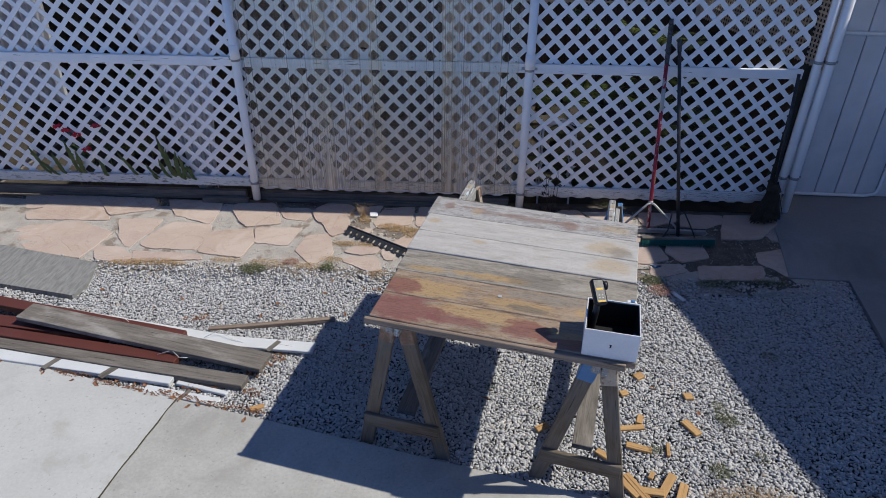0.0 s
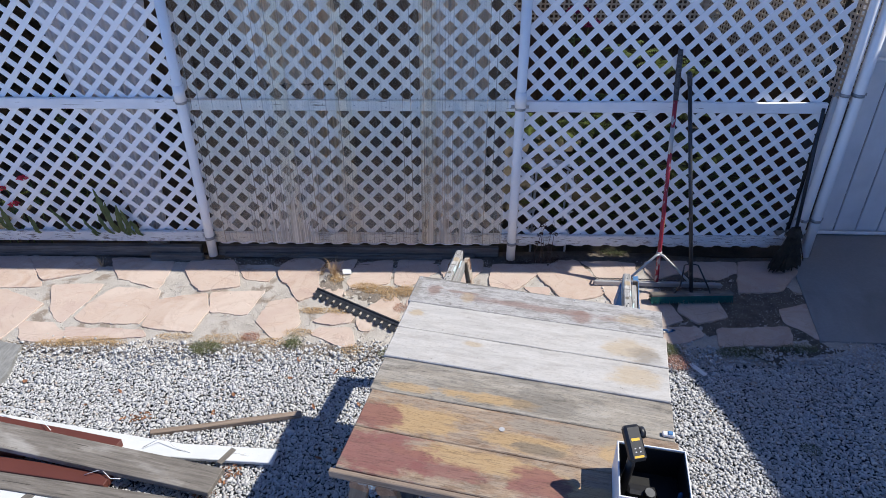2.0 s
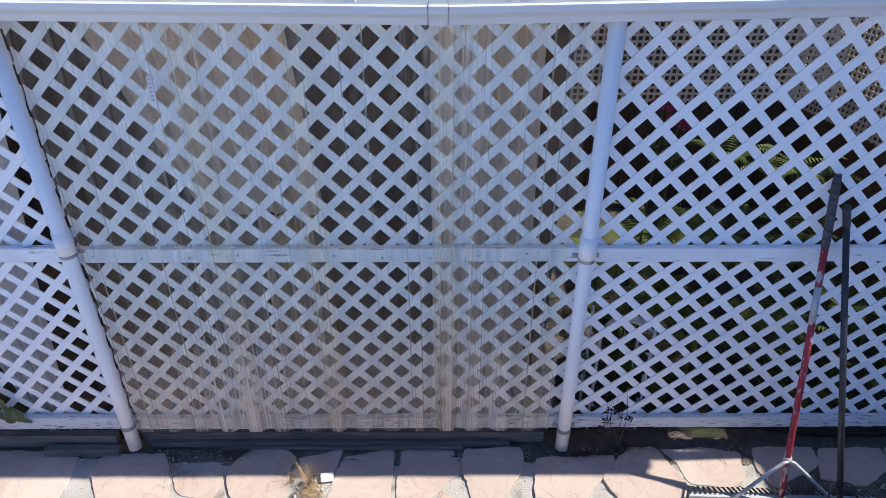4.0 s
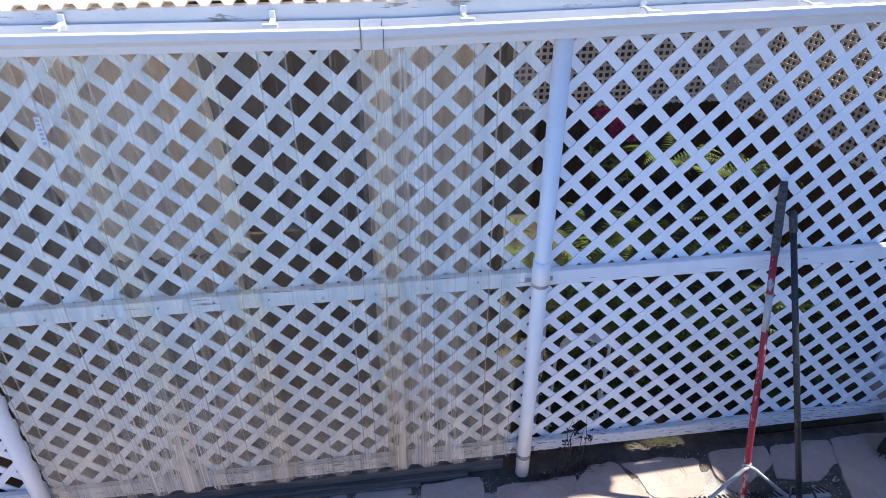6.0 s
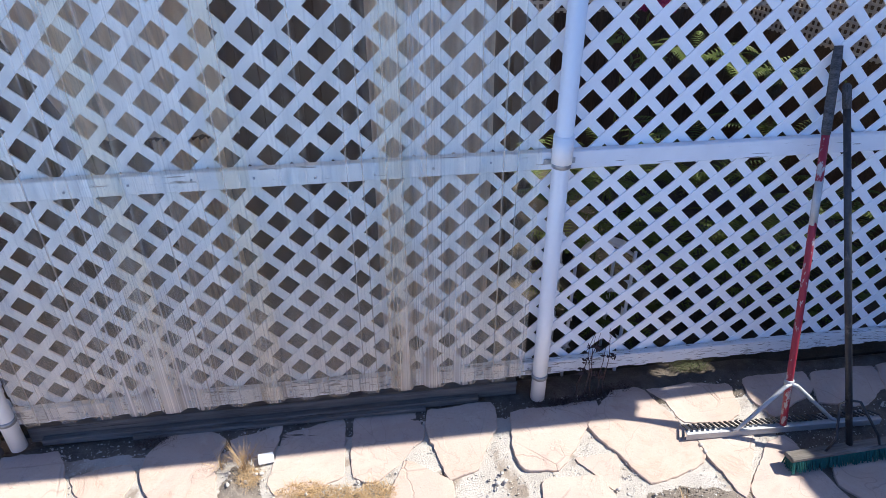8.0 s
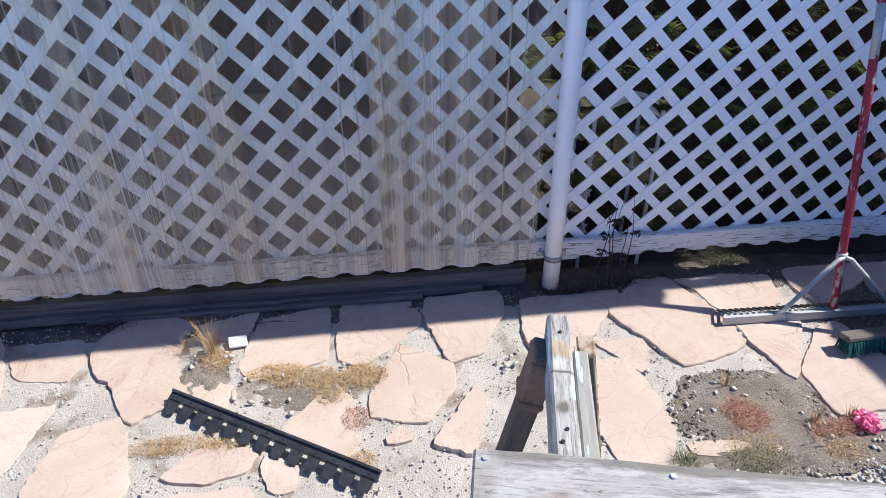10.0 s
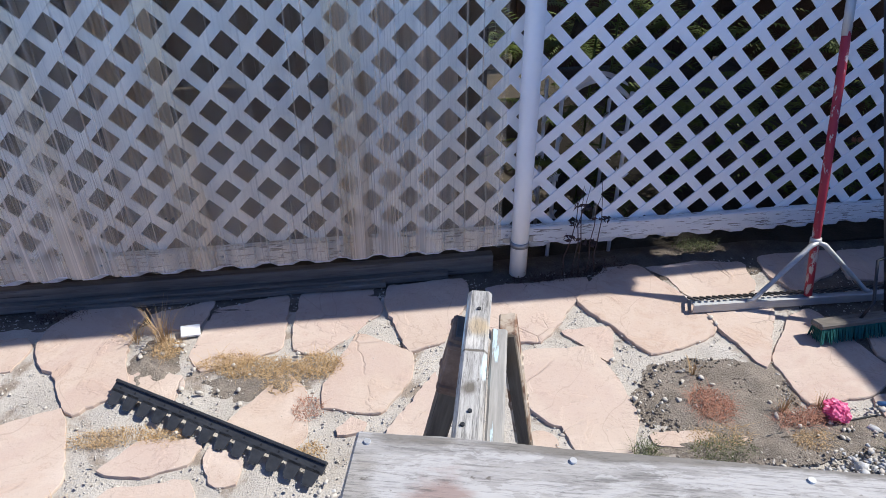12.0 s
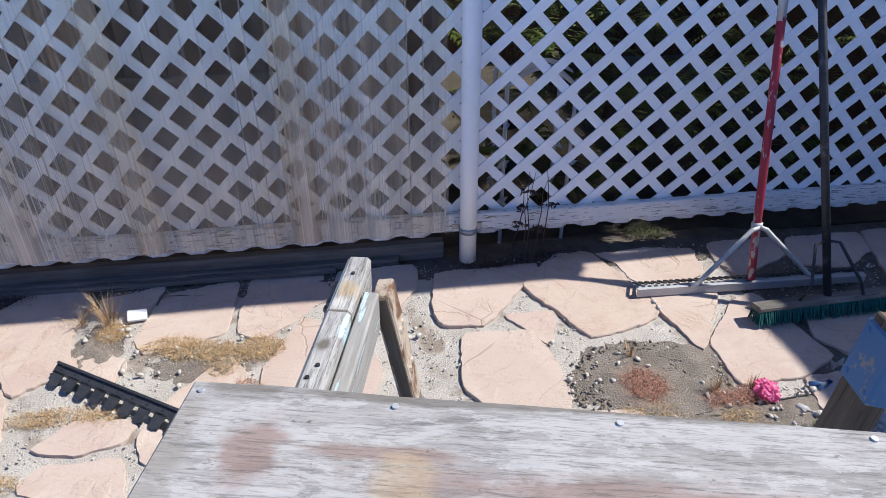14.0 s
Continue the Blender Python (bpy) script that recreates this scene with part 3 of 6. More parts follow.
let_light(iris_green, 0.25, (0.30, 0.36, 0.08))
let_light(pink_plastic, 0.35, (0.9, 0.25, 0.45))
let_light(cloth_white, 0.5, (0.86, 0.86, 0.88))
flagstone = flagstone_mat()
gravel_stone = gravel_mat()
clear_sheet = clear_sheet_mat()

# near-black, so the shade in the gaps between stones is painted in
gravel_base = surface("gravel_gap_shade", (0.035, 0.035, 0.036), (0.09, 0.089, 0.088), 20.0, 140.0, rough=0.95, bump=0.6, vary=0.0)

# ---- ground ----
SLAB = lambda x: -3.105 - 0.235 * x          # far edge of the patio slab

bm = bmesh.new()
vs = [bm.verts.new((x, y, -0.05)) for x, y in ((-60, -60), (60, -60), (60, 60), (-60, 60))]
bm.faces.new(vs)
solo("ground", bm, dirt, "bare grey-brown soil under the yard", "ground", kind="structure")

# soil and mortar bed between the flagstones, slightly uneven
bm = bmesh.new()
NX, NY = 300, 56
grid = [[bm.verts.new((-5.2 + 7.6 * i / NX, -1.30 + 1.22 * j / NY, -0.0125 - 0.035 * max(0.0, 1 - j / 11) + 0.007 * noise.noise(Vector((i * 0.17, j * 0.17, 0))) + 0.0045 * noise.noise(Vector((i * 0.9, j * 0.9, 4))))) for i in range(NX + 1)] for j in range(NY + 1)]
for j in range(NY):
    for i in range(NX):
        bm.faces.new((grid[j][i], grid[j][i + 1], grid[j + 1][i + 1], grid[j + 1][i])).smooth = True
solo("path_bed", bm, mortar, "pale crumbled mortar and soil between flagstones", "soil", kind="structure")

def soil_patch(name, mt, label, cx, cy, rx, ry, z, n=64, rough=0.007):
    """A low mound of crumbly soil with an uneven outline."""
    bm = bmesh.new()
    rings = []
    for j in range(15):
        r = (j + 0.02) / 14
        ring = []
        for i in range(n):
            a = 2 * math.pi * i / n
            k = 1 + 0.30 * noise.noise(Vector((math.cos(a) * 1.5, math.sin(a) * 1.5, cx * 3))) + 0.14 * noise.noise(Vector((math.cos(a) * 6, math.sin(a) * 6, cx * 5)))
            x, y = cx + math.cos(a) * rx * r * k, cy + math.sin(a) * ry * r * k
            dz = noise.noise(Vector((x * 14, y * 14, cx))) + 0.7 * noise.noise(Vector((x * 45, y * 45, cx)))
            ring.append(bm.verts.new((x, y, z + rough * dz - 0.03 * max(0, r - 0.62))))
        rings.append(ring)
    for a, b in zip(rings, rings[1:]):
        for i in range(n):
            bm.faces.new((a[i], a[(i + 1) % n], b[(i + 1) % n], b[i])).smooth = True
    bm.faces.new(rings[0])
    return solo(name, bm, mt, label, "soil", kind="structure")


soil_patch("bare_soil", dirt, "bare crumbly brown soil among the flagstones", 0.483, -0.834, 0.30, 0.22, -0.001)
soil_patch("bare_soil", dirt, "bare crumbly brown soil before the flagstones", 0.623, -1.020, 0.46, 0.10, -0.003)
soil_patch("bare_soil", dirt, "bare brown soil around the black edging", -1.029, -0.545, 0.20, 0.09, -0.004)
soil_patch("bare_soil", dirt, "bare brown soil in a flagstone joint", -1.435, -0.380, 0.10, 0.16, -0.004)
soil_patch("bare_soil", dirt, "bare brown soil before the path", -1.755, -1.144, 0.85, 0.075, -0.012, 90)
soil_patch("bare_soil", dirt, "bare brown soil before the path", -0.401, -1.165, 0.5, 0.1, -0.010)
soil_patch("bare_soil", dirt, "bare brown soil before the path", -3.310, -1.144, 0.6, 0.06, -0.012, 80)
soil_patch("littered_soil", litter_soil, "dark soil with litter along the fence foot", 0.7, -0.02, 1.6, 0.15, -0.009, 110, 0.003)
soil_patch("littered_soil", litter_soil, "dark soil with litter along the fence foot", -1.4, -0.06, 1.2, 0.11, -0.009, 110, 0.003)
soil_patch("littered_soil", litter_soil, "dark soil with litter along the fence foot", -3.6, -0.06, 1.2, 0.11, -0.009, 110, 0.003)
soil_patch("littered_soil", litter_soil, "dark soil between shaded flagstones", 1.60, -0.62, 0.84, 0.60, -0.0085, 110, 0.002)

# flat sheet under the gravel that carries the painted gap shade
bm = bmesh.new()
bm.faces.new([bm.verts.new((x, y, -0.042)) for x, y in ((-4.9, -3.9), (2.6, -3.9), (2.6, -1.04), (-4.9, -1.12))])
solo("gravel_bed", bm, gravel_base, "near-black sheet for the shade between the loose stones", "gravel", kind="structure")

# patio slab in two pours with a joint, and the grey pad by the wall
JX = -2.184
bm = prism([(-7.5, -8.6), (JX - 1.0, -8.6), (JX - 0.004, SLAB(JX)), (-7.5, SLAB(-7.5))], -0.12, 0.0)
solo("patio_slab", bm, concrete_pale, "pale sunlit concrete patio slab with a straight edge", "concrete slab", kind="structure")
bm = prism([(JX - 0.99, -8.6), (6, -8.6), (6, SLAB(6)), (JX + 0.006, SLAB(JX + 0.006))], -0.12, -0.002)
solo("patio_slab", bm, concrete, "grey concrete patio slab beside the joint", "concrete slab", kind="structure")
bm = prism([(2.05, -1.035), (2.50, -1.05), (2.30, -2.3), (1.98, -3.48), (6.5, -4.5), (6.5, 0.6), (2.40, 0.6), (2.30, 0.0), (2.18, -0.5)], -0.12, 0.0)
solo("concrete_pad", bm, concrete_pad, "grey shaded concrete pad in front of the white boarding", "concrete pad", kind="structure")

bm = bmesh.new()
rj = random.Random(2)
left, right = [], []
for k in range(61):
    u = k / 60
    x, y = JX - 1.0 * u, SLAB(JX) + (-8.6 - SLAB(JX)) * u
    w_ = 0.003 + 0.003 * rj.random()
    o = 0.004 * rj.uniform(-1, 1)
    left.append(bm.verts.new((x - w_ + o, y, 0.0022)))
    right.append(bm.verts.new((x + w_ + o, y, 0.0022)))
for k in range(60):
    bm.faces.new((left[k], left[k + 1], right[k + 1], right[k]))
solo("slab_joint", bm, soil_and_shade_dark, "dark dirt-filled joint between the slabs", "joint", kind="structure")

# ---- fence ----
BAYS = ((-4.92, -2.44), (-2.44, 0.0), (0.0, 2.21))
STRIP = 0.0385         # width of a lattice slat


def clip_poly(poly, x0, x1, z0, z1):
    for axis, lim, sign in ((0, x0, 1), (0, x1, -1), (1, z0, 1), (1, z1, -1)):
        out = []
        for a, b in zip(poly, poly[1:] + poly[:1]):
            da, db = (a[axis] - lim) * sign, (b[axis] - lim) * sign
            if da >= 0:
                out.append(a)
            if da * db < 0:
                k = da / (da - db)
                out.append((a[0] + (b[0] - a[0]) * k, a[1] + (b[1] - a[1]) * k))
        poly = out
        if len(poly) < 3:
            return []
    return poly


def lattice_panel(x0, x1, z0, z1, cell, label):
    """cell: the middle of one opening, and the steps to the next opening up the slope and down the slope."""
    ob = thing("lattice_panel", ((x0 + x1) / 2, 0.04, z0), label, "lattice panel", "white lattice panels of the fence", "structure")
    o, up, down = Vector(cell[0:2]), Vector(cell[2:4]), Vector(cell[4:6])
    for along_, across, y0 in ((up, down, 0.037), (down, up, 0.0445)):
        d = along_.normalized()
        n = Vector((-d.y, d.x)) * (STRIP / 2)
        for k in range(-45, 46):
            c = o + across * (k + 0.5)
            ends = (c - d * 6, c + d * 6)
            poly = [tuple(ends[0] - n), tuple(ends[1] - n), tuple(ends[1] + n), tuple(ends[0] + n)]
            poly = clip_poly(poly, x0, x1, z0, z1)
            if not poly:
                continue
            b = bmesh.new()
            fr = [b.verts.new((x, y0, z)) for x, z in poly]
            bk = [b.verts.new((x, y0 + 0.007, z)) for x, z in poly]
            b.faces.new(fr)
            b.faces.new(list(reversed(bk)))
            for i in range(len(poly)):
                j = (i + 1) % len(poly)
                b.faces.new((fr[j], fr[i], bk[i], bk[j]))
            b.normal_update()
            part("slat", b, lattice_white, ob)
    return ob


LOWER = ((-3.2365, 0.8619, 0.0776, 0.0767, 0.0818, -0.0737), (-0.8339, 0.9198, 0.0775, 0.0788, 0.0770, -0.0778), (0.6401, 0.6964, 0.0803, 0.0720, 0.0797, -0.0792))
UPPER = ((-3.3444, 1.5411, 0.0735, 0.0754, 0.0845, -0.0760), (-1.4588, 1.9820, 0.0783, 0.0781, 0.0793, -0.0771), (0.6590, 1.9153, 0.0778, 0.0785, 0.0774, -0.0762))
for i, (a, b_) in enumerate(BAYS):
    lattice_panel(a + 0.005, b_ - 0.005, 0.15, 1.29, LOWER[i], "white diagonal lattice, lower panel of the fence")
    lattice_panel(a + 0.005, b_ - 0.005, 1.294, 2.47, UPPER[i], "white diagonal lattice, upper panel under the gutter")
    MZ, LZ = (1.298, 1.2935, 1.2905)[i], (0.184, 0.180, 0.177)[i]
    mid = beam("mid_rail", (a + 0.003, 0.018, MZ), (b_ - 0.003, 0.018, MZ), 0.036, 0.078, rail_paint, None, "", bevel=0.004, seed=i, warp=0.002)
    tagged(mid, "white-painted wooden rail across the lattice fence", "fence rail", "fence rails", "structure")
    low = beam("bottom_rail", (a + 0.003, 0.018, LZ), (b_ - 0.003, 0.018, LZ), 0.036, (0.09, 0.084, 0.077)[i], low_rail_paint, None, "", bevel=0.004, seed=i + 5, warp=0.003)
    tagged(low, "white rail with flaking paint at the fence foot", "fence rail", "fence rails", "structure")

# clear corrugated sheet over the middle bay


def corrugated(first, last, z0, z1, y, depth=0.026, rows=10, wob=0.002, far=9.0):
    """Sheet with flat ridges and flat valleys, from ridge to ridge by their numbers, cut off at far."""
    bm = bmesh.new()
    xs = []
    for k in range(first, last + 1):
        for dx, d in ((-0.39, 0.0), (-0.19, 1.0), (0.19, 1.0), (0.39, 0.0)):
            if -1.888 + (k + dx) * PITCH < far:
                xs.append((-1.888 + (k + dx) * PITCH, d))
    prev = None
    for j in range(rows + 1):
        z = z0 + (z1 - z0) * j / rows
        row = [bm.verts.new((xx, y - d * depth + wob * noise.noise(Vector((xx * 3, z * 2, 7))), z)) for xx, d in xs]
        if prev:
            for k in range(len(xs) - 1):
                bm.faces.new((prev[k], prev[k + 1], row[k + 1], row[k]))
        prev = row
    return bm


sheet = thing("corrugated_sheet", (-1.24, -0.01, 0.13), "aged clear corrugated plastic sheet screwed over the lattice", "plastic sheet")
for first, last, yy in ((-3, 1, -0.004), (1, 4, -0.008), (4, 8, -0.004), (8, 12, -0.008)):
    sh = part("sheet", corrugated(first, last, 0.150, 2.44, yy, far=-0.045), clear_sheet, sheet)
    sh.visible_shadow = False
solo("corrugated_strip", corrugated(13, 26, 0.098, 0.150, 0.064, 0.024, 1, 0.0), card_white, "white corrugated strip under the flaking fence rail", "plastic strip", "corrugated strips", kind="structure")
solo("corrugated_strip", corrugated(-3, 11, 0.098, 0.150, 0.064, 0.024, 1, 0.0), card_white, "white corrugated strip under the clear sheet", "plastic strip", "corrugated strips", kind="structure")
screw = bmesh.new()
bmesh.ops.create_icosphere(screw, subdivisions=1, radius=0.006)
screw_me = bpy.data.meshes.new("screw")
screw.to_mesh(screw_me)
screw.free()
screw_me.materials.append(steel)
for zz in (1.295, 0.185):
    for k in range(11):
        link_mesh("screw", screw_me, None, sheet, Matrix.Translation((-2.345 + k * 0.2288, -0.010, zz + 0.012 * math.sin(k * 5.1))))
tag = box(0.021, 0.002, 0.11, at=(-1.87, -0.03, 2.11))
part("sticker", tag, gutter_white, sheet, "faded white paper sticker")
for q in range(6):
    part("printed_bar", box(0.012, 0.001, 0.008, at=(-1.87, -0.0316, 2.068 + q * 0.017)), ink_grey, sheet)

# drain pipes with straps
def drain_pipe(x, y, r, z0, z1, straps, label, joint=None):
    ob = thing("drain_pipe", (x, y, z0), label, "drain pipe", "white drain pipes on the fence")
    pts = [(x, y, z0), (x, y, z0 + 0.5), (x, y, (z0 + z1) / 2), (x, y, z1)]
    part("pipe", tube_bm(pts, r, 24), pipe_white, ob)
    if joint:
        part("coupling", tube_bm([(x, y, joint - 0.005), (x, y, joint + 0.11), (x, y, joint + 0.112)], [r + 0.005, r + 0.005, r], 24), pipe_white, ob)
    for z in straps:
        s = part("strap", tube_bm([(x, y, z - 0.012), (x, y, z + 0.012)], r + 0.003, 24), steel, ob, "galvanised strap")
        part("strap_ear", box(0.03, 0.004, 0.022, at=(x + r + 0.014, -0.003, z)), steel, s)
        part("strap_ear", box(0.03, 0.004, 0.022, at=(x - r - 0.014, -0.003, z)), steel, s)
    return ob


drain_pipe(-0.004, -0.03, 0.036, 0.015, 2.42, (1.293, 0.166), "white plastic drain pipe strapped to the lattice fence", 1.305)
drain_pipe(-2.443, -0.03, 0.036, 0.03, 2.42, (1.326, 0.200), "white plastic drain pipe strapped to the lattice fence", 1.338)
drain_pipe(2.382, -0.02, 0.038, 0.06, 2.66, (0.39, 1.40), "white drain pipe at the fence corner", None)
drain_pipe(2.287, -0.02, 0.032, 0.20, 2.66, (0.39, 1.40), "slim white pipe at the fence corner", None)

# gutter, fascia, roof edge
gut = thing("gutter", (-1.3, -0.1, 2.33), "white vinyl gutter with brackets along the roof edge", "gutter")
def gutter_run(xa, xb, bow, za=-0.028, zb=-0.028):
    bm = bmesh.new()
    prof = [(-0.035, 0.105), (-0.035, 0.0), (-0.10, 0.0), (-0.115, 0.035), (-0.150, 0.062), (-0.155, 0.095), (-0.148, 0.103), (-0.140, 0.098), (-0.142, 0.070), (-0.106, 0.040), (-0.095, 0.008), (-0.042, 0.008), (-0.040, 0.105)]
    rows = []
    for k in range(13):
        x = xa + (xb - xa) * k / 12
        dz = bow * math.sin(math.pi * k / 12) + za + (zb - za) * k / 12
        rows.append([bm.verts.new((x, y, 2.405 + z * 0.80 + dz)) for y, z in prof])
    for r0, r1 in zip(rows, rows[1:]):
        for q in range(len(prof)):
            w = (q + 1) % len(prof)
            bm.faces.new((r0[q], r0[w], r1[w], r1[q]))
    bm.faces.new(rows[0])
    bm.faces.new(list(reversed(rows[-1])))
    bmesh.ops.recalc_face_normals(bm, faces=list(bm.faces))
    return bm
part("trough", gutter_run(-5.0, -0.735, 0.0, 0.022, -0.028), gutter_white, gut)
part("trough", gutter_run(-0.665, 2.39, 0.0, -0.028, 0.026), gutter_white, gut)
jm = gutter_run(-0.735, -0.665, 0.0)
for v in jm.verts:
    v.co.z += 0.002 if v.co.z > 2.425 else -0.003
    v.co.y += -0.003
part("joiner", jm, gutter_white, gut, "slightly proud gutter joint")
# dark slivers draw the thin shadow on each side of the joiner
for xs in (-0.739, -0.664):
    sm = gutter_run(xs, xs + 0.0015, 0.0)
    for v in sm.verts:
        v.co.z += 0.002 if v.co.z > 2.425 else -0.0035
        v.co.y += -0.0033
    part("seam", sm, dark_steel, gut, "dark sliver for the thin shadow at the joint")
BR = lambda x: abs(x + 0.7) * 0.0115 - 0.008        # the gutter sags to the joint
for x in (-4.4, -3.7, -3.05, -2.35, -1.69, -1.026, -0.379, 0.272, 0.879, 1.5, 2.05):
    b = box(0.016, 0.11, 0.008, 0.002, at=(x, -0.088, 2.474 + BR(x)))
    box(0.05, 0.02, 0.012, 0.002, at=(x, -0.135, 2.476 + BR(x)), bm=b)
    box(0.022, 0.012, 0.05, 0.002, at=(x, -0.037, 2.478 + BR(x)), bm=b)
    part("bracket", b, gutter_white, gut)
fas = beam("fascia", (-5.0, -0.012, 2.485), (2.40, -0.012, 2.485), 0.034, 0.066, fascia_paint, None, "", seed=3)
tagged(fas, "white fascia board with old flaking paint", "fascia", kind="structure")
def roof_sheet(xa, xb, depth):
    bm = bmesh.new()
    xs = []
    x = xa
    while x < xb:
        for dx, d in ((0, 0.0), (0.18, 1.0), (0.5, 1.0), (0.68, 0.0)):
            xs.append((x + dx * 0.076, d))
        x += 0.076
    sec = []
    for y in ((-0.040, depth) if depth > 0 else (1.0, 3.4)):
        for t in (0.0, 0.004):
            sec.append([bm.verts.new((xx, y, 2.516 + 0.05 * max(0, y) + d * 0.018 + t)) for xx, d in xs])
    for k in range(len(xs) - 1):
        bm.faces.new((sec[1][k], sec[1][k + 1], sec[3][k + 1], sec[3][k]))
        bm.faces.new((sec[0][k + 1], sec[0][k], sec[2][k], sec[2][k + 1]))
        bm.faces.new((sec[0][k], sec[0][k + 1], sec[1][k + 1], sec[1][k]))
    return bm


# unseen depths and rear piece set how much light reaches behind the lattice
for xa, xb, depth in ((-5.0, -2.46, 0.14), (-2.44, -0.004, 3.4), (0.0, 2.60, 0.75), (-5.0, -2.46, -1.0)):
    solo("patio_roof", roof_sheet(xa, xb, depth), roof_white, "white corrugated patio roof with dirty edges", "roof", kind="structure")

# ---- right side: white boarding and the house beyond it ----
wall = thing("wall_boarding", (2.9, 0.3, 0), "white vertical board wall beside the lattice fence", "board wall", kind="structure")
for k in range(7):
    x = 2.500 + k * 0.187
    y = 0.462 - 0.03 * (x - 2.5)
    b = plank_bm(2.55, 0.178, 0.02, 0.004, 40 + k, 0.0015)
    part("board", b, siding_white, wall, "", Matrix.Translation((x + 0.0935, y + 0.02, 1.28)) @ pose(0, 0, 0, 0, 0, -1.7) @ pose(0, 0, 0, 90, 0, 0) @ pose(0, 0, 0, 0, 0, 90))
# dark sheet added behind the boards stands for shade in their gaps
part("backing", box(1.5, 0.02, 2.5, at=(3.15, 0.51, 1.25)), soil_and_shade_dark, wall)
part("conduit", tube_bm([(2.46, 0.437, 0.025), (2.9, 0.424, 0.025), (3.32, 0.411, 0.025), (3.40, 0.409, 0.045), (3.43, 0.408, 0.10), (3.43, 0.408, 0.6)], 0.016, 10), pipe_white, wall, "white conduit along the foot")
part("conduit", tube_bm([(2.53, 0.435, 1.53), (3.0, 0.42, 1.53), (3.7, 0.40, 1.53)], 0.016, 10), pipe_white, wall)

house = thing("house", (4.2, -3, 0), "white house wall whose eave shades the yard", "house", kind="structure")
part("wall", box(0.2, 9.2, 2.75, at=(4.75, -4.3, 1.32)), siding_white, house)
bm = bmesh.new()
lo = [(3.21, 0.95), (3.21, 0.10), (3.30, -0.10), (3.28, -0.325), (3.235, -0.44), (3.234, -0.547), (3.240, -0.64), (3.244, -0.73), (3.240, -0.80), (3.226, -0.86), (3.215, -1.06), (3.40, -1.74), (3.474, -2.24), (3.92, -4.2), (4.7, -9.0), (7.0, -9.0), (7.0, 0.95)]
prism(lo[::-1], 2.70, 2.82, bm)
part("roof", bm, roof_white, house)
gable = bmesh.new()
q = [gable.verts.new(p) for p in ((3.6, 0.9, 2.83), (4.8, -9.0, 2.83), (8.0, -9.0, 4.6), (8.0, 0.9, 4.6), (8.0, 0.9, 2.83), (8.0, -9.0, 2.83))]
for f in ((0, 1, 2, 3), (0, 3, 4), (1, 5, 2), (3, 2, 5, 4), (0, 4, 5, 1)):
    gable.faces.new([q[k] for k in f])
part("gable_roof", gable, fence_brown, house, "brown pitched roof")
# unseen walls added; kept low for horizon light, rear one white for bounce
rear = thing("wall_rear", (0, -8.7, 0), "low white wall added out of view to close the yard", "garden wall", kind="structure")
part("wall", box(12.0, 0.2, 1.05, at=(-1.5, -8.75, 0.475)), siding_white, rear)
part("side", box(0.15, 9.0, 1.05, at=(-7.6, -4.3, 0.475)), grey_wood, rear)

# ---- sawhorses and the work top ----
U = Vector((0.9742, -0.2258, 0))
TOPZ = 0.968
CEN = Vector((-0.199, -2.480, 0))


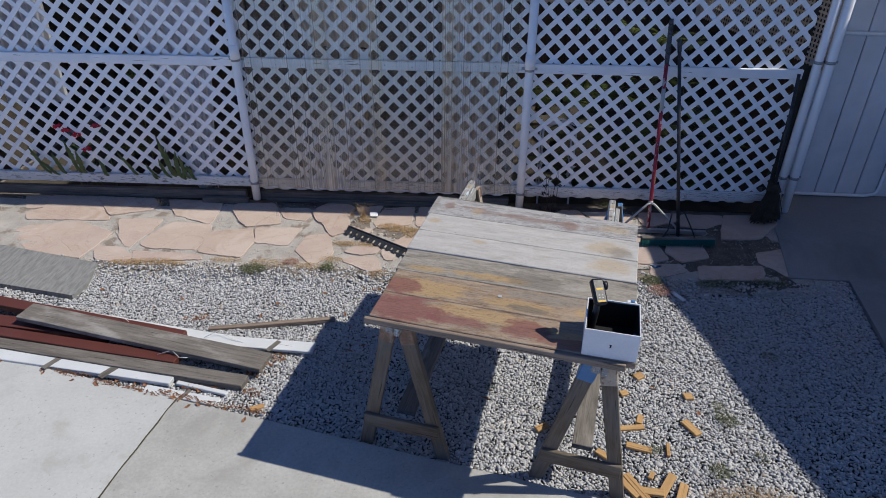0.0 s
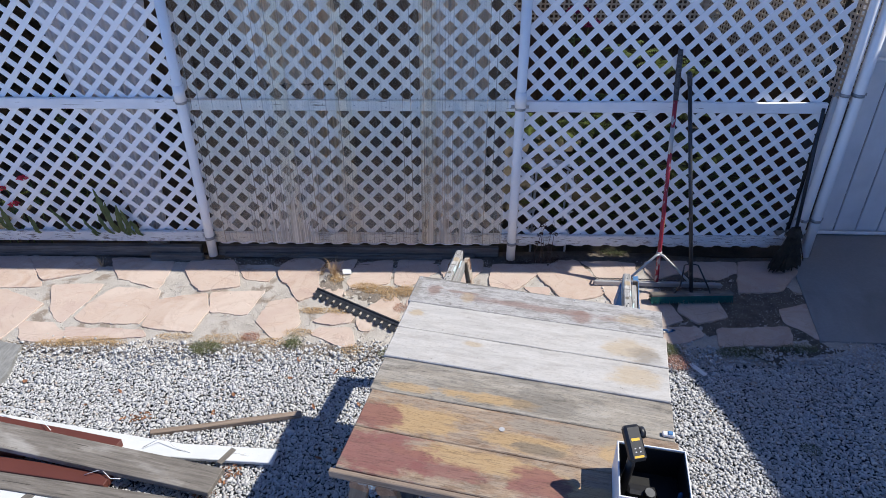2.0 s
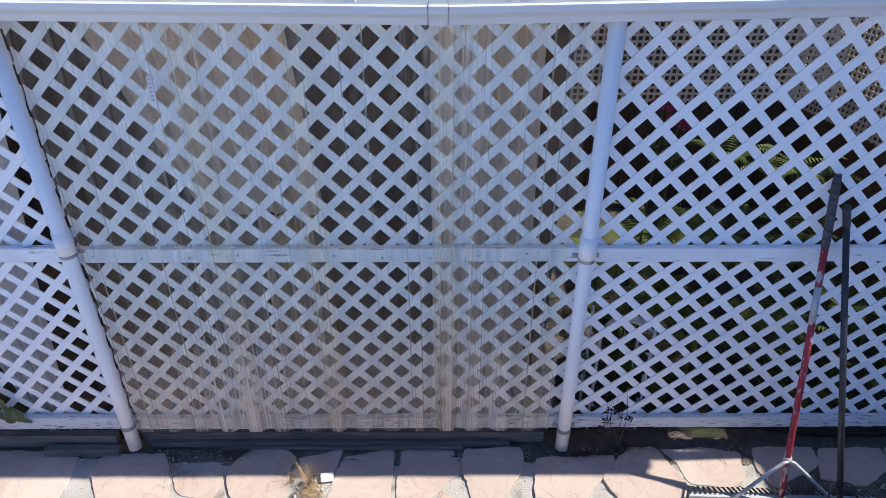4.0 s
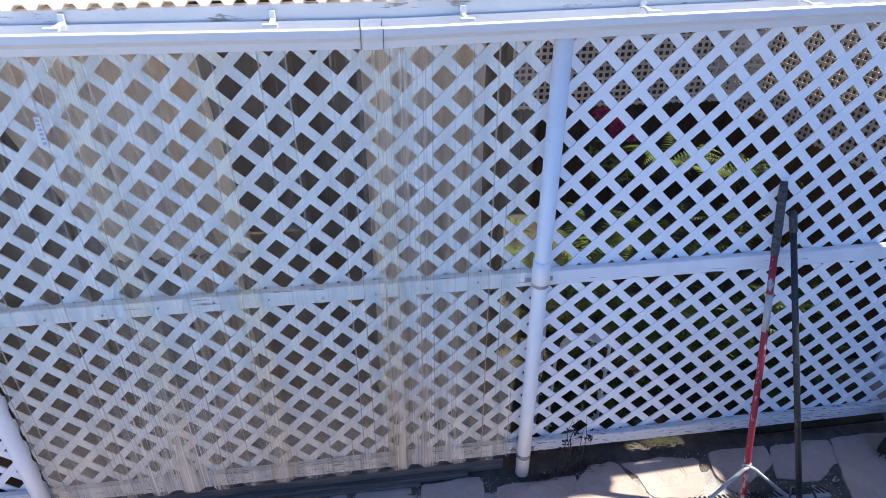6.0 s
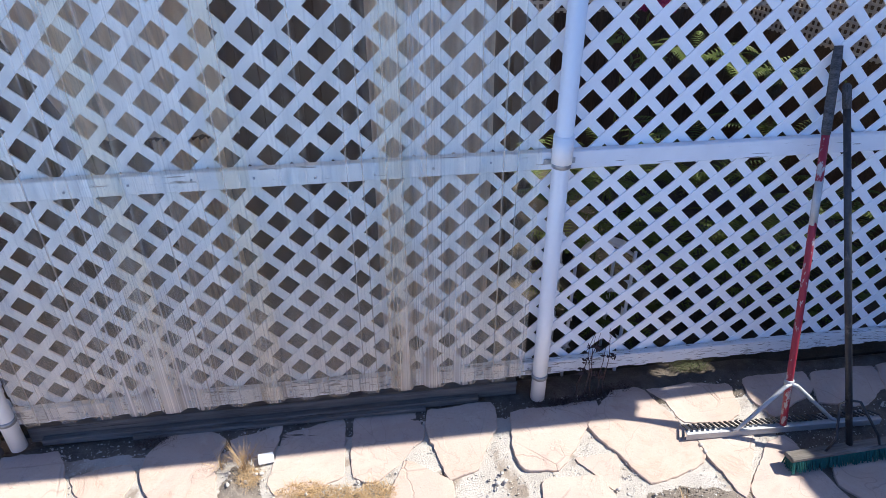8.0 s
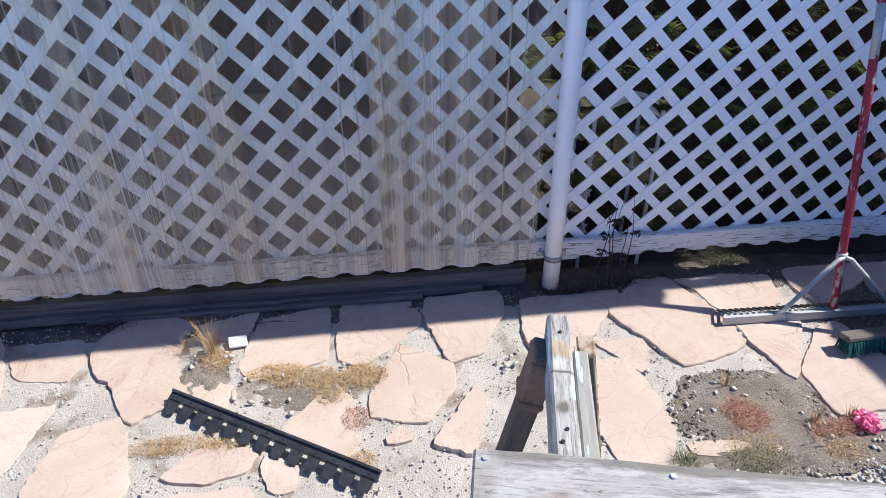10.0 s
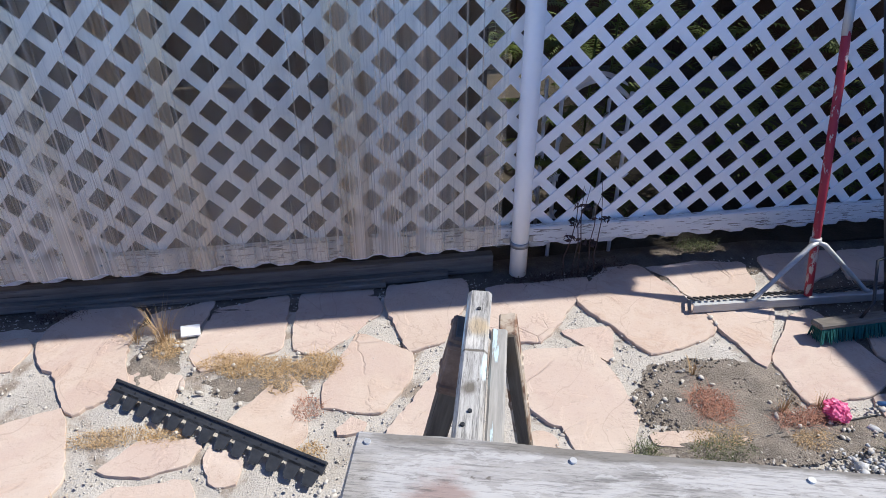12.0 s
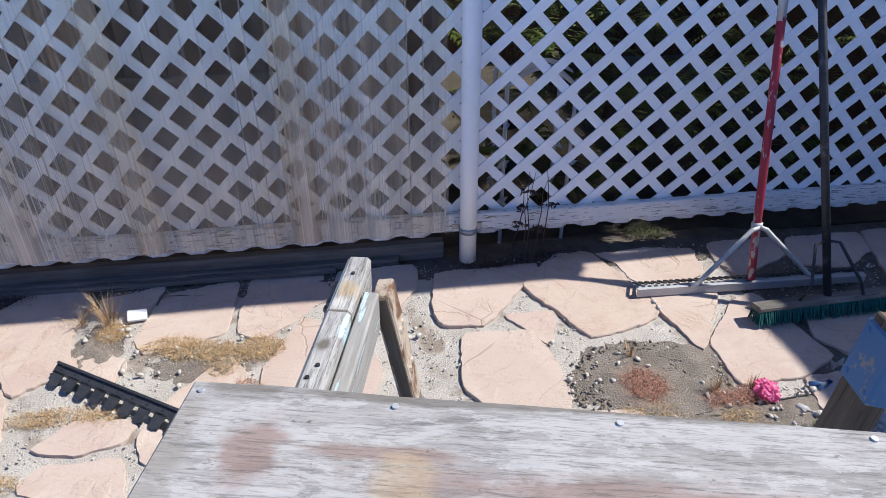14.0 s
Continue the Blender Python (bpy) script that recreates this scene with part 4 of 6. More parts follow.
def sawhorse(b0, b1, bend0, bend1, feet_front, feet_back, paint_mat, label):
    """b0, b1: back and front ends of the top beam; bend: how far along it the leg pairs stand."""
    b0, b1 = Vector(b0), Vector(b1)
    d = (b1 - b0).normalized()
    ob = thing("sawhorse", ((b0 + b1) / 2).to_tuple()[:2] + (-0.03,), label, "sawhorse", "sawhorses under the work top")
    side = U
    beam("top_beam", b0 - side * 0.008, b1 - side * 0.008, 0.040, 0.085, beam_wood, ob, seed=1, warp=0.006, bevel=0.006)
    for k in (0.058, 0.285, 0.31):
        at = b0 + d * k - side * (0.006 if k < 0.3 else 0.014) + Vector((0, 0, 0.0405))
        part("nail", tube_bm([at, at + Vector((0, 0, 0.004))], 0.0032, 8), dark_steel, ob)
    beam("side_beam", b0 + side * 0.028 - Vector((0, 0, 0.012)) + d * 0.085, b1 + side * 0.028 - Vector((0, 0, 0.012)), 0.026, 0.075, blue_white, ob, "split beam with pale blue paint", seed=2, warp=0.004)
    for w, (s, outs) in enumerate(((bend0, feet_back), (bend1, feet_front))):
        apex = b0 + d * s
        for q, sg in enumerate((-1, 1)):
            foot = Vector((*outs[q], -0.035))
            topp = apex + side * (0.008 + sg * (0.026 if w else (0.014 if paint_mat is blue_paint else 0.034, 0.0, 0.034)[sg + 1])) + Vector((0, 0, 0.025 if w else (0.012 if q else (-0.04 if paint_mat is blue_paint else 0.0))))
            beam("leg", topp, foot, 0.072 if w else ((0.088 if paint_mat is blue_paint else 0.062) if q == 0 else 0.060), 0.038 if (w or q == 0) else 0.026, horse_wood, ob, "", up=d if w else side * sg, seed=10 + q + 3 * w, warp=0.003)
            far_right = not w and q == 1
            br = box(0.26, 0.056, 0.030, 0.003) if far_right else box(0.155 if w else 0.125, 0.079 if w else (0.098 if paint_mat is blue_paint else 0.070), 0.045, 0.004)
            for hx in (-0.045, 0.045):
                for hy in ((-0.012, 0.012) if far_right else (-0.032, 0.032)):
                    box(0.013, 0.013, 0.036 if far_right else 0.050, 0.003, at=(hx, hy, 0), bm=br)
            part("bracket", br, cream_rust if (far_right and paint_mat is rust_metal) else (cream_rust if (w and q and paint_mat is blue_paint) else paint_mat), ob, "metal leg bracket", span(topp, topp + (foot - topp) * (0.27 if far_right else (0.18 if (paint_mat is blue_paint and not w) else (0.17 if w else 0.135))), d if w else side * sg))
        fl, fr = Vector((*outs[0], 0)), Vector((*outs[1], 0))
        a, c = fl.lerp(apex, 0.2), fr.lerp(apex, 0.2)
        a.z = c.z = 0.19
        off = d * (0.03 if w else -0.03)
        beam("brace", a + off - side * 0.03, c + off + side * 0.03, 0.022, 0.085, horse_wood, ob, seed=20 + w, warp=0.002)
    m0, m1 = (Vector((*feet_back[0], 0)) + Vector((*feet_back[1], 0))) / 2, (Vector((*feet_front[0], 0)) + Vector((*feet_front[1], 0))) / 2
    m0.z = m1.z = 0.225
    beam("stretcher", m0, m1 - d * 0.03, 0.10, 0.034, grey_wood, ob, "weathered lower plank", seed=31, warp=0.003)
    return ob


blue_white = paint("blue_white_old_paint", (0.52, 0.66, 0.73), (0.44, 0.425, 0.40), 0.42, rough=0.6, grain=(2.0, 20, 20))
sawhorse((-0.440, -1.390, 0.888), (-0.82, -2.95, 0.888), 0.055, 1.54, ((-0.997, -2.828), (-0.559, -2.927)), ((-0.69, -1.44), (-0.26, -1.475)), rust_metal, "weathered wooden sawhorse with rusty brackets and flaking blue paint")
sawhorse((0.462, -1.605, 0.880), (0.130, -3.17, 0.880), 0.0, 1.545, ((-0.064, -3.015), (0.351, -3.121)), ((0.31, -1.645), (0.64, -1.74)), blue_paint, "weathered wooden sawhorse with blue-painted metal brackets")

top = thing("work_top", (CEN.x, CEN.y, 0.94), "stained plank work top of two panels on sawhorses", "work table")
TT = Matrix.Translation((CEN.x, CEN.y, TOPZ)) @ pose(0, 0, 0, 0, 0, math.degrees(math.atan2(U.y, U.x)))
for k, v0 in enumerate((0.0, 0.205, 0.413, 0.622, 0.829, 1.036)):
    wid = (0.203, 0.206, 0.207, 0.205, 0.205, 0.205)[k]
    zt = -0.019 if k < 3 else -0.026
    mt = board_mats[k]
    shx = 0.006 if k in (1, 4) else 0.0
    m = TT @ Matrix.Translation((shx + 0.027 * (v0 + wid / 2 - 0.6), 0.6205 - v0 - wid / 2, zt))
    pb = plank_bm(1.222, wid, 0.036, 0.0035, 60 + k, 0.003, 24 if k == 0 else 12)
    if k == 0:                       # the back board runs out wider at one end, with a frayed edge
        for v in pb.verts:
            if v.co.y > 0:
                v.co.y += 0.026 * (0.5 - v.co.x / 1.222) + 0.0025 * noise.noise(Vector((v.co.x * 40, 0, 3)))
    part("board", pb, mt, top, "", m)
part("front_edge", plank_bm(1.20, 0.02, 0.034, 0.003, 77, 0.002), bare_wood, top, "bare wooden front edging strip", TT @ Matrix.Translation((-0.015, -0.632, -0.032)))
for (xx, yy) in ((-0.650, -1.733), (-0.415, -1.795), (-0.159, -1.8585), (0.116, -1.922), (0.40, -1.99)):
    part("screw", tube_bm([(xx, yy, TOPZ - 0.004), (xx, yy, TOPZ + 0.0015)], [0.0046, 0.0042], 12), alu, top)
solo("plastic_disc", tube_bm([(0, 0, 0), (0, 0, 0.003)], 0.011, 14), ink_grey, "pale round plastic disc lying on the work top", "disc", m=TT @ Matrix.Translation((-0.034, -0.303, -0.008)))

# ---- white box with a black device ----
BX = Matrix.Translation((0.178, -3.083, TOPZ - 0.008)) @ pose(0, 0, 0, 0, 0, -11)
bx = thing("carton", (0.178, -3.083, TOPZ - 0.008), "open white carton with black lining on the work top", "box")
w, dpt, h, t = 0.232, 0.236, 0.142, 0.005
for nm, sz, at in (("side", (w, t, h), (0, -dpt / 2 + t / 2, h / 2)), ("side", (w, t, h), (0, dpt / 2 - t / 2, h / 2)),
                   ("side", (t, dpt - 2 * t, h), (-w / 2 + t / 2, 0, h / 2)), ("side", (t, dpt - 2 * t, h), (w / 2 - t / 2, 0, h / 2)), ("bottom", (w - 2 * t, dpt - 2 * t, t), (0, 0, t / 2))):
    part(nm, box(*sz, 0.001, at=at), card_white, bx, "", BX)
for sz, at in (((w - 2 * t - 0.002, 0.003, h - 0.012), (0, -dpt / 2 + t + 0.002, h / 2)), ((w - 2 * t - 0.002, 0.003, h - 0.012), (0, dpt / 2 - t - 0.002, h / 2)),
               ((0.003, dpt - 2 * t - 0.008, h - 0.012), (-w / 2 + t + 0.002, 0, h / 2)), ((0.003, dpt - 2 * t - 0.008, h - 0.012), (w / 2 - t - 0.002, 0, h / 2)), ((w - 0.02, dpt - 0.02, 0.004), (0, 0, 0.009))):
    part("liner", box(*sz, at=at), liner_black, bx, "black lining", BX)
mk = box(0.010, 0.001, 0.004, at=(0.0, -dpt / 2 - 0.0008, 0.074))
box(0.006, 0.001, 0.010, at=(0.001, -dpt / 2 - 0.0008, 0.068), bm=mk)
box(0.008, 0.001, 0.004, at=(0.0, -dpt / 2 - 0.0008, 0.061), bm=mk)
part("printed_mark", mk, liner_black, bx, "small dark printed mark", BX)

dv = thing("handheld_device", (0.116, -3.056, TOPZ), "black handheld device with yellow label standing in the carton", "handheld device")
DM = Matrix.Translation((0.086, -3.071, TOPZ + 0.008)) @ pose(0, 0, 0, -8, 8, -6)
part("stem", tube_bm([(0.0, 0.0, 0.0), (0.0, 0.0, 0.13), (-0.006, 0, 0.20)], [0.017, 0.015, 0.013], 14), black_plastic, dv, "", DM)
HM = DM @ Matrix.Translation((-0.014, -0.004, 0.226)) @ pose(0, 0, 0, 42, -6, 20)
head = part("head", box(0.060, 0.118, 0.032, 0.009), black_plastic, dv, "", HM)
part("label_panel", box(0.030, 0.009, 0.001, at=(0.0, 0.010, 0.0156)), yellow_label, head, "yellow label", HM)
part("label_panel", box(0.034, 0.007, 0.001, at=(0.0, -0.045, 0.0156)), yellow_label, head, "yellow label", HM)
for (xx, yy) in ((-0.008, -0.018), (0.008, -0.018), (-0.008, -0.03), (0.008, -0.03)):
    part("printed_bar", box(0.006, 0.004, 0.001, at=(xx, yy, 0.0156)), ink_grey, head, "", HM)
part("knob", tube_bm([(0.026, 0.03, -0.004), (0.044, 0.03, -0.004)], 0.02, 16), black_plastic, dv, "", HM)
part("base", box(0.11, 0.05, 0.03, 0.01, at=(0.07, 0.01, 0.02)), black_plastic, dv, "", DM)
part("lens_ring", tube_bm([(0.09, -0.01, 0.03), (0.09, -0.015, 0.045)], [0.02, 0.017], 16), dark_steel, dv, "", DM)
solo("bottle", tube_bm([(0.0, 0, 0.0), (0, 0, 0.05), (0, 0, 0.06)], [0.011, 0.011, 0.006], 12), blue_paint, "small blue-capped bottle standing on the work top", "bottle", m=Matrix.Translation((0.283, -3.10, TOPZ - 0.008)))

clip = thing("spring_clip", (0.335, -2.79, TOPZ - 0.008), "small white and blue clip lying on the work top", "clip")
CM = Matrix.Translation((0.335, -2.79, TOPZ - 0.001)) @ pose(0, 0, 0, 0, 0, -12)
part("body", box(0.046, 0.022, 0.014, 0.003), card_white, clip, "", CM)
part("pad", box(0.018, 0.018, 0.006, 0.002, at=(0.006, 0, 0.009)), blue_paint, clip, "blue pad", CM)

# ---- landscape rake and push broom leaning on the fence ----
rake = thing("landscape_rake", (1.086, -0.395, 0.0), "landscape rake with a red handle leaning on the fence", "rake")
RB = Vector((1.086, -0.395, 0.05))
def along(a, b, z):
    k = (z - a.z) / (b.z - a.z)
    return a + (b - a) * k
RT = Vector((1.080, 0.014, 1.712))
part("handle", tube_bm([(0, 0, -0.5 * 0), (0.3, 0, 0.0), (0.8, 0, 0.004), (1.39, 0, 0)], 0.0155, 14), red_paint, rake, "", span(RB, RB + (RT - RB).normalized() * 0.001) @ Matrix.Identity(4))
part("grip", tube_bm([(1.36, 0, 0), (1.39, 0, 0), (1.65, 0, 0), (1.705, 0, 0)], [0.0165, 0.019, 0.019, 0.016], 14), grip_tape, rake, "black taped grip", span(RB, RB + (RT - RB).normalized() * 0.001))
part("bare_sleeve", tube_bm([(0.98, 0, 0.002), (1.17, 0, 0.002)], 0.0162, 14), alu, rake, "bare metal stretch of handle", span(RB, RB + (RT - RB).normalized() * 0.001))
RM = span(RB, RB + (RT - RB).normalized() * 0.001)
part("label_patch", box(0.10, 0.016, 0.003, at=(0.44, 0.0, 0.0), m=pose(0, 0, 0, 60, 0, 0) @ Matrix.Translation((0, 0, 0.0145))), label_dull, rake, "worn printed label", RM)
for q in range(4):
    part("printed_bar", box(0.008, 0.010, 0.001, at=(0.405 + q * 0.022, 0.0, 0.0166), m=pose(0, 0, 0, 60, 0, 0)), liner_black, rake, "", RM)
hd = box(0.965, 0.005, 0.036, 0.001, at=(0, -0.018, 0.0))
box(0.965, 0.022, 0.005, 0.001, at=(0, -0.005, 0.0155), bm=hd)
HM = Matrix.Translation((1.098, -0.385, 0.024)) @ pose(0, 0, 0, 0, 0, -2.0)
part("head", hd, alu, rake, "", HM)
tooth = bmesh.new()
box(0.012, 0.006, 0.07, 0.001, at=(0, 0, 0), bm=tooth)
tooth_me = bpy.data.meshes.new("tooth")
tooth.to_mesh(tooth_me)
tooth.free()
tooth_me.materials.append(dark_steel)
for k in range(37):
    link_mesh("tooth", tooth_me, None, rake, HM @ Matrix.Translation((-0.47 + k * 0.0261, 0.026, 0.016)) @ pose(0, 0, 0, 62, 0, 0))
j0 = along(RB, RT, 0.27)
for sx in (-0.24, 0.24):
    part("brace", tube_bm([j0 + Vector((0.0, -0.014, 0)), j0 + Vector((sx * 0.12, -0.02, -0.01)), Vector((1.096 + sx, -0.395, 0.05)), Vector((1.096 + sx * 1.1, -0.395, 0.046))], [0.009, 0.010, 0.009, 0.008], 8), alu, rake)
part("collar", tube_bm([j0 - (RT - RB).normalized() * 0.012, j0 + (RT - RB).normalized() * 0.012], 0.021, 14), alu, rake)

pb = thing("push_broom", (1.297, -0.57, 0.0), "push broom with green bristles and a dark steel handle", "broom")
PB, PT = Vector((1.297, -0.565, 0.068)), Vector((1.174, 0.014, 1.54))
part("handle", tube_bm([PB, PB.lerp(PT, 0.5), PT], 0.0145, 14), dark_steel, pb)
part("handle_cap", tube_bm([PT - (PT - PB).normalized() * 0.09, PT, PT + (PT - PB).normalized() * 0.012], [0.017, 0.018, 0.01], 14), grip_tape, pb)
PM = Matrix.Translation((1.295, -0.578, 0.056)) @ pose(0, 0, 0, -12, 0, 2.5)
part("block", box(0.62, 0.062, 0.022, 0.006, at=(0, 0, 0.008)), grey_wood, pb, "weathered wooden block", PM)
bb = bmesh.new()
rb = random.Random(4)
for i in range(120):
    for j in range(7):
        x, y = -0.3 + i * 0.00505 + rb.uniform(-0.002, 0.002), -0.026 + j * 0.0088
        dx, dy = rb.uniform(-0.008, 0.008), (y * 0.35 + rb.uniform(-0.006, 0.006))
        L = -0.054 + rb.uniform(-0.005, 0.005)
        q = [bb.verts.new((x + a, y + c, 0)) for a, c in ((-0.0022, -0.0022), (0.0022, -0.0022), (0.0, 0.0026))]
        e = [bb.verts.new((x + dx + a, y + dy + c, L)) for a, c in ((-0.0016, -0.0016), (0.0016, -0.0016), (0.0, 0.002))]
        for k in range(3):
            bb.faces.new((q[k], q[(k + 1) % 3], e[(k + 1) % 3], e[k]))
        bb.faces.new(e)
part("bristles", bb, bristle_green, pb, "green synthetic bristles", PM)
k0 = along(PB, PT, 0.27)
for sx in (-1, 1):
    part("brace", tube_bm([k0, k0 + Vector((sx * 0.05, -0.012, -0.005)), Vector((1.297 + sx * 0.10, -0.583, 0.14)), Vector((1.297 + sx * 0.135, -0.588, 0.068))], 0.006, 8), dark_steel, pb)

cb = thing("corn_broom", (2.17, -0.11, 0), "old corn broom with a dark handle in the fence corner", "broom")
part("handle", tube_bm([(2.178, -0.145, 0.36), (2.15, -0.05, 1.31)], 0.013, 12), dark_steel, cb)
hb = bmesh.new()
for i in range(380):
    a, r0 = rb.uniform(0, 6.28), rb.uniform(0, 1) ** 0.5
    x0, y0 = math.cos(a) * r0 * 0.03, math.sin(a) * r0 * 0.018
    x1, y1 = math.cos(a) * r0 * 0.165 + rb.uniform(-.01, .01), math.sin(a) * r0 * 0.055
    za = 0.40 - 0.1 * rb.random() * r0
    zb = 0.02 + rb.uniform(0, 0.05)
    s = 0.004
    q = [hb.verts.new((x0 + a_, y0 + c_, za)) for a_, c_ in ((-s, -s), (s, -s), (0, s))]
    e = [hb.verts.new((x1 + a_, y1 + c_, zb)) for a_, c_ in ((-s, -s), (s, -s), (0, s))]
    for k in range(3):
        hb.faces.new((q[k], q[(k + 1) % 3], e[(k + 1) % 3], e[k]))
part("straw", hb, straw_dark, cb, "dark straw head", Matrix.Translation((2.175, -0.15, 0)) @ pose(0, 0, 0, 0, 0, 20))
part("binding", tube_bm([(2.176, -0.148, 0.32), (2.178, -0.140, 0.38)], [0.065, 0.034], 12), straw_dark, cb)

# ---- old timbers at the fence foot ----
for (x0, x1, y, z, wdt, th, sd) in ((-5.0, -2.55, 0.015, 0.048, 0.05, 0.09, 1), (-2.42, -0.10, 0.05, 0.035, 0.045, 0.085, 2), (-2.36, -0.30, 0.012, 0.012, 0.035, 0.035, 5), (-1.95, -0.567, -0.018, 0.008, 0.024, 0.022, 3), (-2.95, -2.52, -0.045, 0.02, 0.05, 0.05, 4)):
    tagged(beam("ground_timber", (x0, y, z), (x1, y - 0.004, z), wdt, th, old_timber, None, "", seed=sd, warp=0.006), "dark weathered timber lying along the fence foot", "timber", "old timbers along the fence")

# ---- pile of boards on the gravel ----
def loose(name, p0, p1, wdt, th, mt, label, sd, cat="board", tilt=(0, 0, 1), grp="loose boards on the gravel"):
    return tagged(beam(name, p0, p1, wdt, th, mt, None, "", up=tilt, seed=sd, warp=0.004), label, cat, grp)
loose("brown_board", (-4.6, -1.60, 0.045), (-2.34, -2.07, 0.035), 0.095, 0.05, brown_paint, "brown painted timber in the board pile", 1)
loose("brown_board", (-4.6, -1.84, 0.01), (-2.85, -2.05, 0.01), 0.11, 0.05, brown_paint, "brown painted timber under the grey plank", 7)
loose("brown_board", (-4.5, -1.94, 0.02), (-2.30, -2.275, 0.015), 0.085, 0.05, brown_paint, "brown painted timber among grey planks", 2)
loose("grey_plank", (-3.50, -1.915, 0.085), (-1.72, -2.295, 0.045), 0.16, 0.035, grey_wood, "wide weathered grey plank on top of the pile", 3)
loose("grey_plank", (-4.4, -2.03, 0.0), (-1.81, -2.445, 0.01), 0.10, 0.045, grey_wood, "weathered grey plank at the pile's edge", 4)
loose("white_board", (-3.24, -1.82, -0.005), (-1.95, -2.06, -0.005), 0.09, 0.03, white_trim, "white painted trim board lying on gravel", 5)
loose("white_board", (-2.42, -2.03, 0.006), (-1.46, -2.092, 0.004), 0.10, 0.022, white_trim, "white painted trim board lying on gravel", 6)
loose("white_board", (-4.2, -2.17, 0.0), (-2.268, -2.432, 0.0), 0.10, 0.03, white_trim, "white painted board beside the patio slab", 8)
loose("white_board", (-2.42, -2.505, -0.015), (-1.925, -2.60, -0.015), 0.062, 0.02, white_trim, "short white painted board beside the slab", 9)
loose("white_board", (-2.24, -2.447, -0.012), (-1.90, -2.523, -0.012), 0.03, 0.02, white_trim, "narrow white painted strip on gravel", 12)
for (x, y, z, a, w_) in ((-2.695, -2.402, 0.0155, 60, 0.05), (-3.093, -2.341, 0.0155, 62, 0.04), (-1.729, -2.095, 0.0165, 62, 0.035), (-2.157, -2.560, -0.0045, 62, 0.03)):
    solo("bare_batten", box(0.115, w_, 0.004, 0.001), grey_wood, "thin bare grey batten across a white board", "batten", m=Matrix.Translation((x, y, z)) @ pose(0, 0, 0, 0, 0, a))
loose("wood_stick", (-2.233, -1.908, -0.015), (-1.384, -1.756, -0.008), 0.035, 0.03, bare_wood, "thin brownish wooden stick lying on gravel", 10, "stick")
bm = prism([(-5.2, -0.89), (-5.2, -1.40), (-3.95, -1.50), (-3.36, -1.61), (-3.33, -1.45), (-3.40, -1.165), (-4.3, -0.95)], -0.03, 0.012)
solo("flat_panel", bm, slab_grey, "mottled grey flat panel lying on gravel", "panel")

# wood offcuts
rc = random.Random(11)
for (x, y, L, w_, a) in ((0.504, -2.668, 0.16, 0.035, 8), (0.572, -2.597, 0.07, 0.035, 70), (0.523, -2.813, 0.14, 0.04, -15), (0.856, -2.647, 0.12, 0.05, -60), (0.907, -2.39, 0.055, 0.05, 10), (0.683, -2.82, 0.09, 0.02, 80), (0.461, -3.09, 0.2, 0.045, -60), (0.616, -3.065, 0.17, 0.045, 55), (0.683, -3.11, 0.15, 0.045, 65), (0.418, -3.085, 0.13, 0.04, -55), (0.521, -3.105, 0.14, 0.045, -10), (0.643, -2.226, 0.06, 0.05, 30), (0.551, -3.0, 0.05, 0.025, 60), (0.318, -2.874, 0.09, 0.04, -40), (-1.683, -2.631, 0.08, 0.035, 30), (0.52, -2.385, 0.05, 0.04, 20), (-0.005, -2.691, 0.08, 0.04, 30)):
    b = plank_bm(L, w_, 0.018, 0.002, int(x * 100) + 300, 0.002, 3)
    solo("wood_offcut", b, chip_wood, "fresh wood offcut lying on gravel", "wood offcut", "wood offcuts on the gravel", m=Matrix.Translation((x, y, -0.008)) @ pose(0, 0, 0, rc.uniform(-6, 6), rc.uniform(-5, 5), a))
solo("metal_strip", box(0.13, 0.03, 0.006, 0.001), paper_white, "small white metal strip on the gravel edge", "metal strip", m=Matrix.Translation((1.115, -1.33, -0.005)) @ pose(0, 0, 0, 6, 0, -60))

# ---- black paver edging ----
EA, EB = Vector((-1.525, -0.553, 0.0)), Vector((-0.82, -1.005, 0.0))
ed = thing("paver_edging", EA.lerp(EB, 0.5).to_tuple(), "black plastic paver edging strip lying on flagstones", "edging strip")
EL = (EB - EA).length
EM = span(EA, EB)
TILT = EM @ Matrix.Translation((0, 0.012, 0.024)) @ pose(0, 0, 0, 28, 0, 0)
part("rim", box(EL, 0.010, 0.014, 0.002, at=(0, 0.040, 0.002)), edging_plastic, ed, "", TILT)
part("web", box(EL, 0.034, 0.004, 0.001, at=(0, 0.021, 0)), edging_plastic, ed, "", TILT)
CELLS = 13
for k in range(CELLS):
    # a tab that narrows towards its foot, with a small boss
    x = -EL / 2 + (k + 0.5) * EL / CELLS
    b = bmesh.new()
    rim_ = [(x + dx, y) for dx, y in ((-0.0255, 0.013), (-0.0185, -0.034), (0.0175, -0.034), (0.0245, 0.013))]
    prism(rim_, -0.002, 0.002, b)
    box(0.022, 0.008, 0.006, 0.001, at=(x - 0.004, -0.036, -0.001), bm=b)
    part("tab", b, edging_plastic, ed, "", TILT)
    part("boss", tube_bm([(x, 0.022, 0.0), (x, 0.022, 0.0032)], [0.004, 0.0034], 8), liner_black, ed, "dark peg hole", TILT)

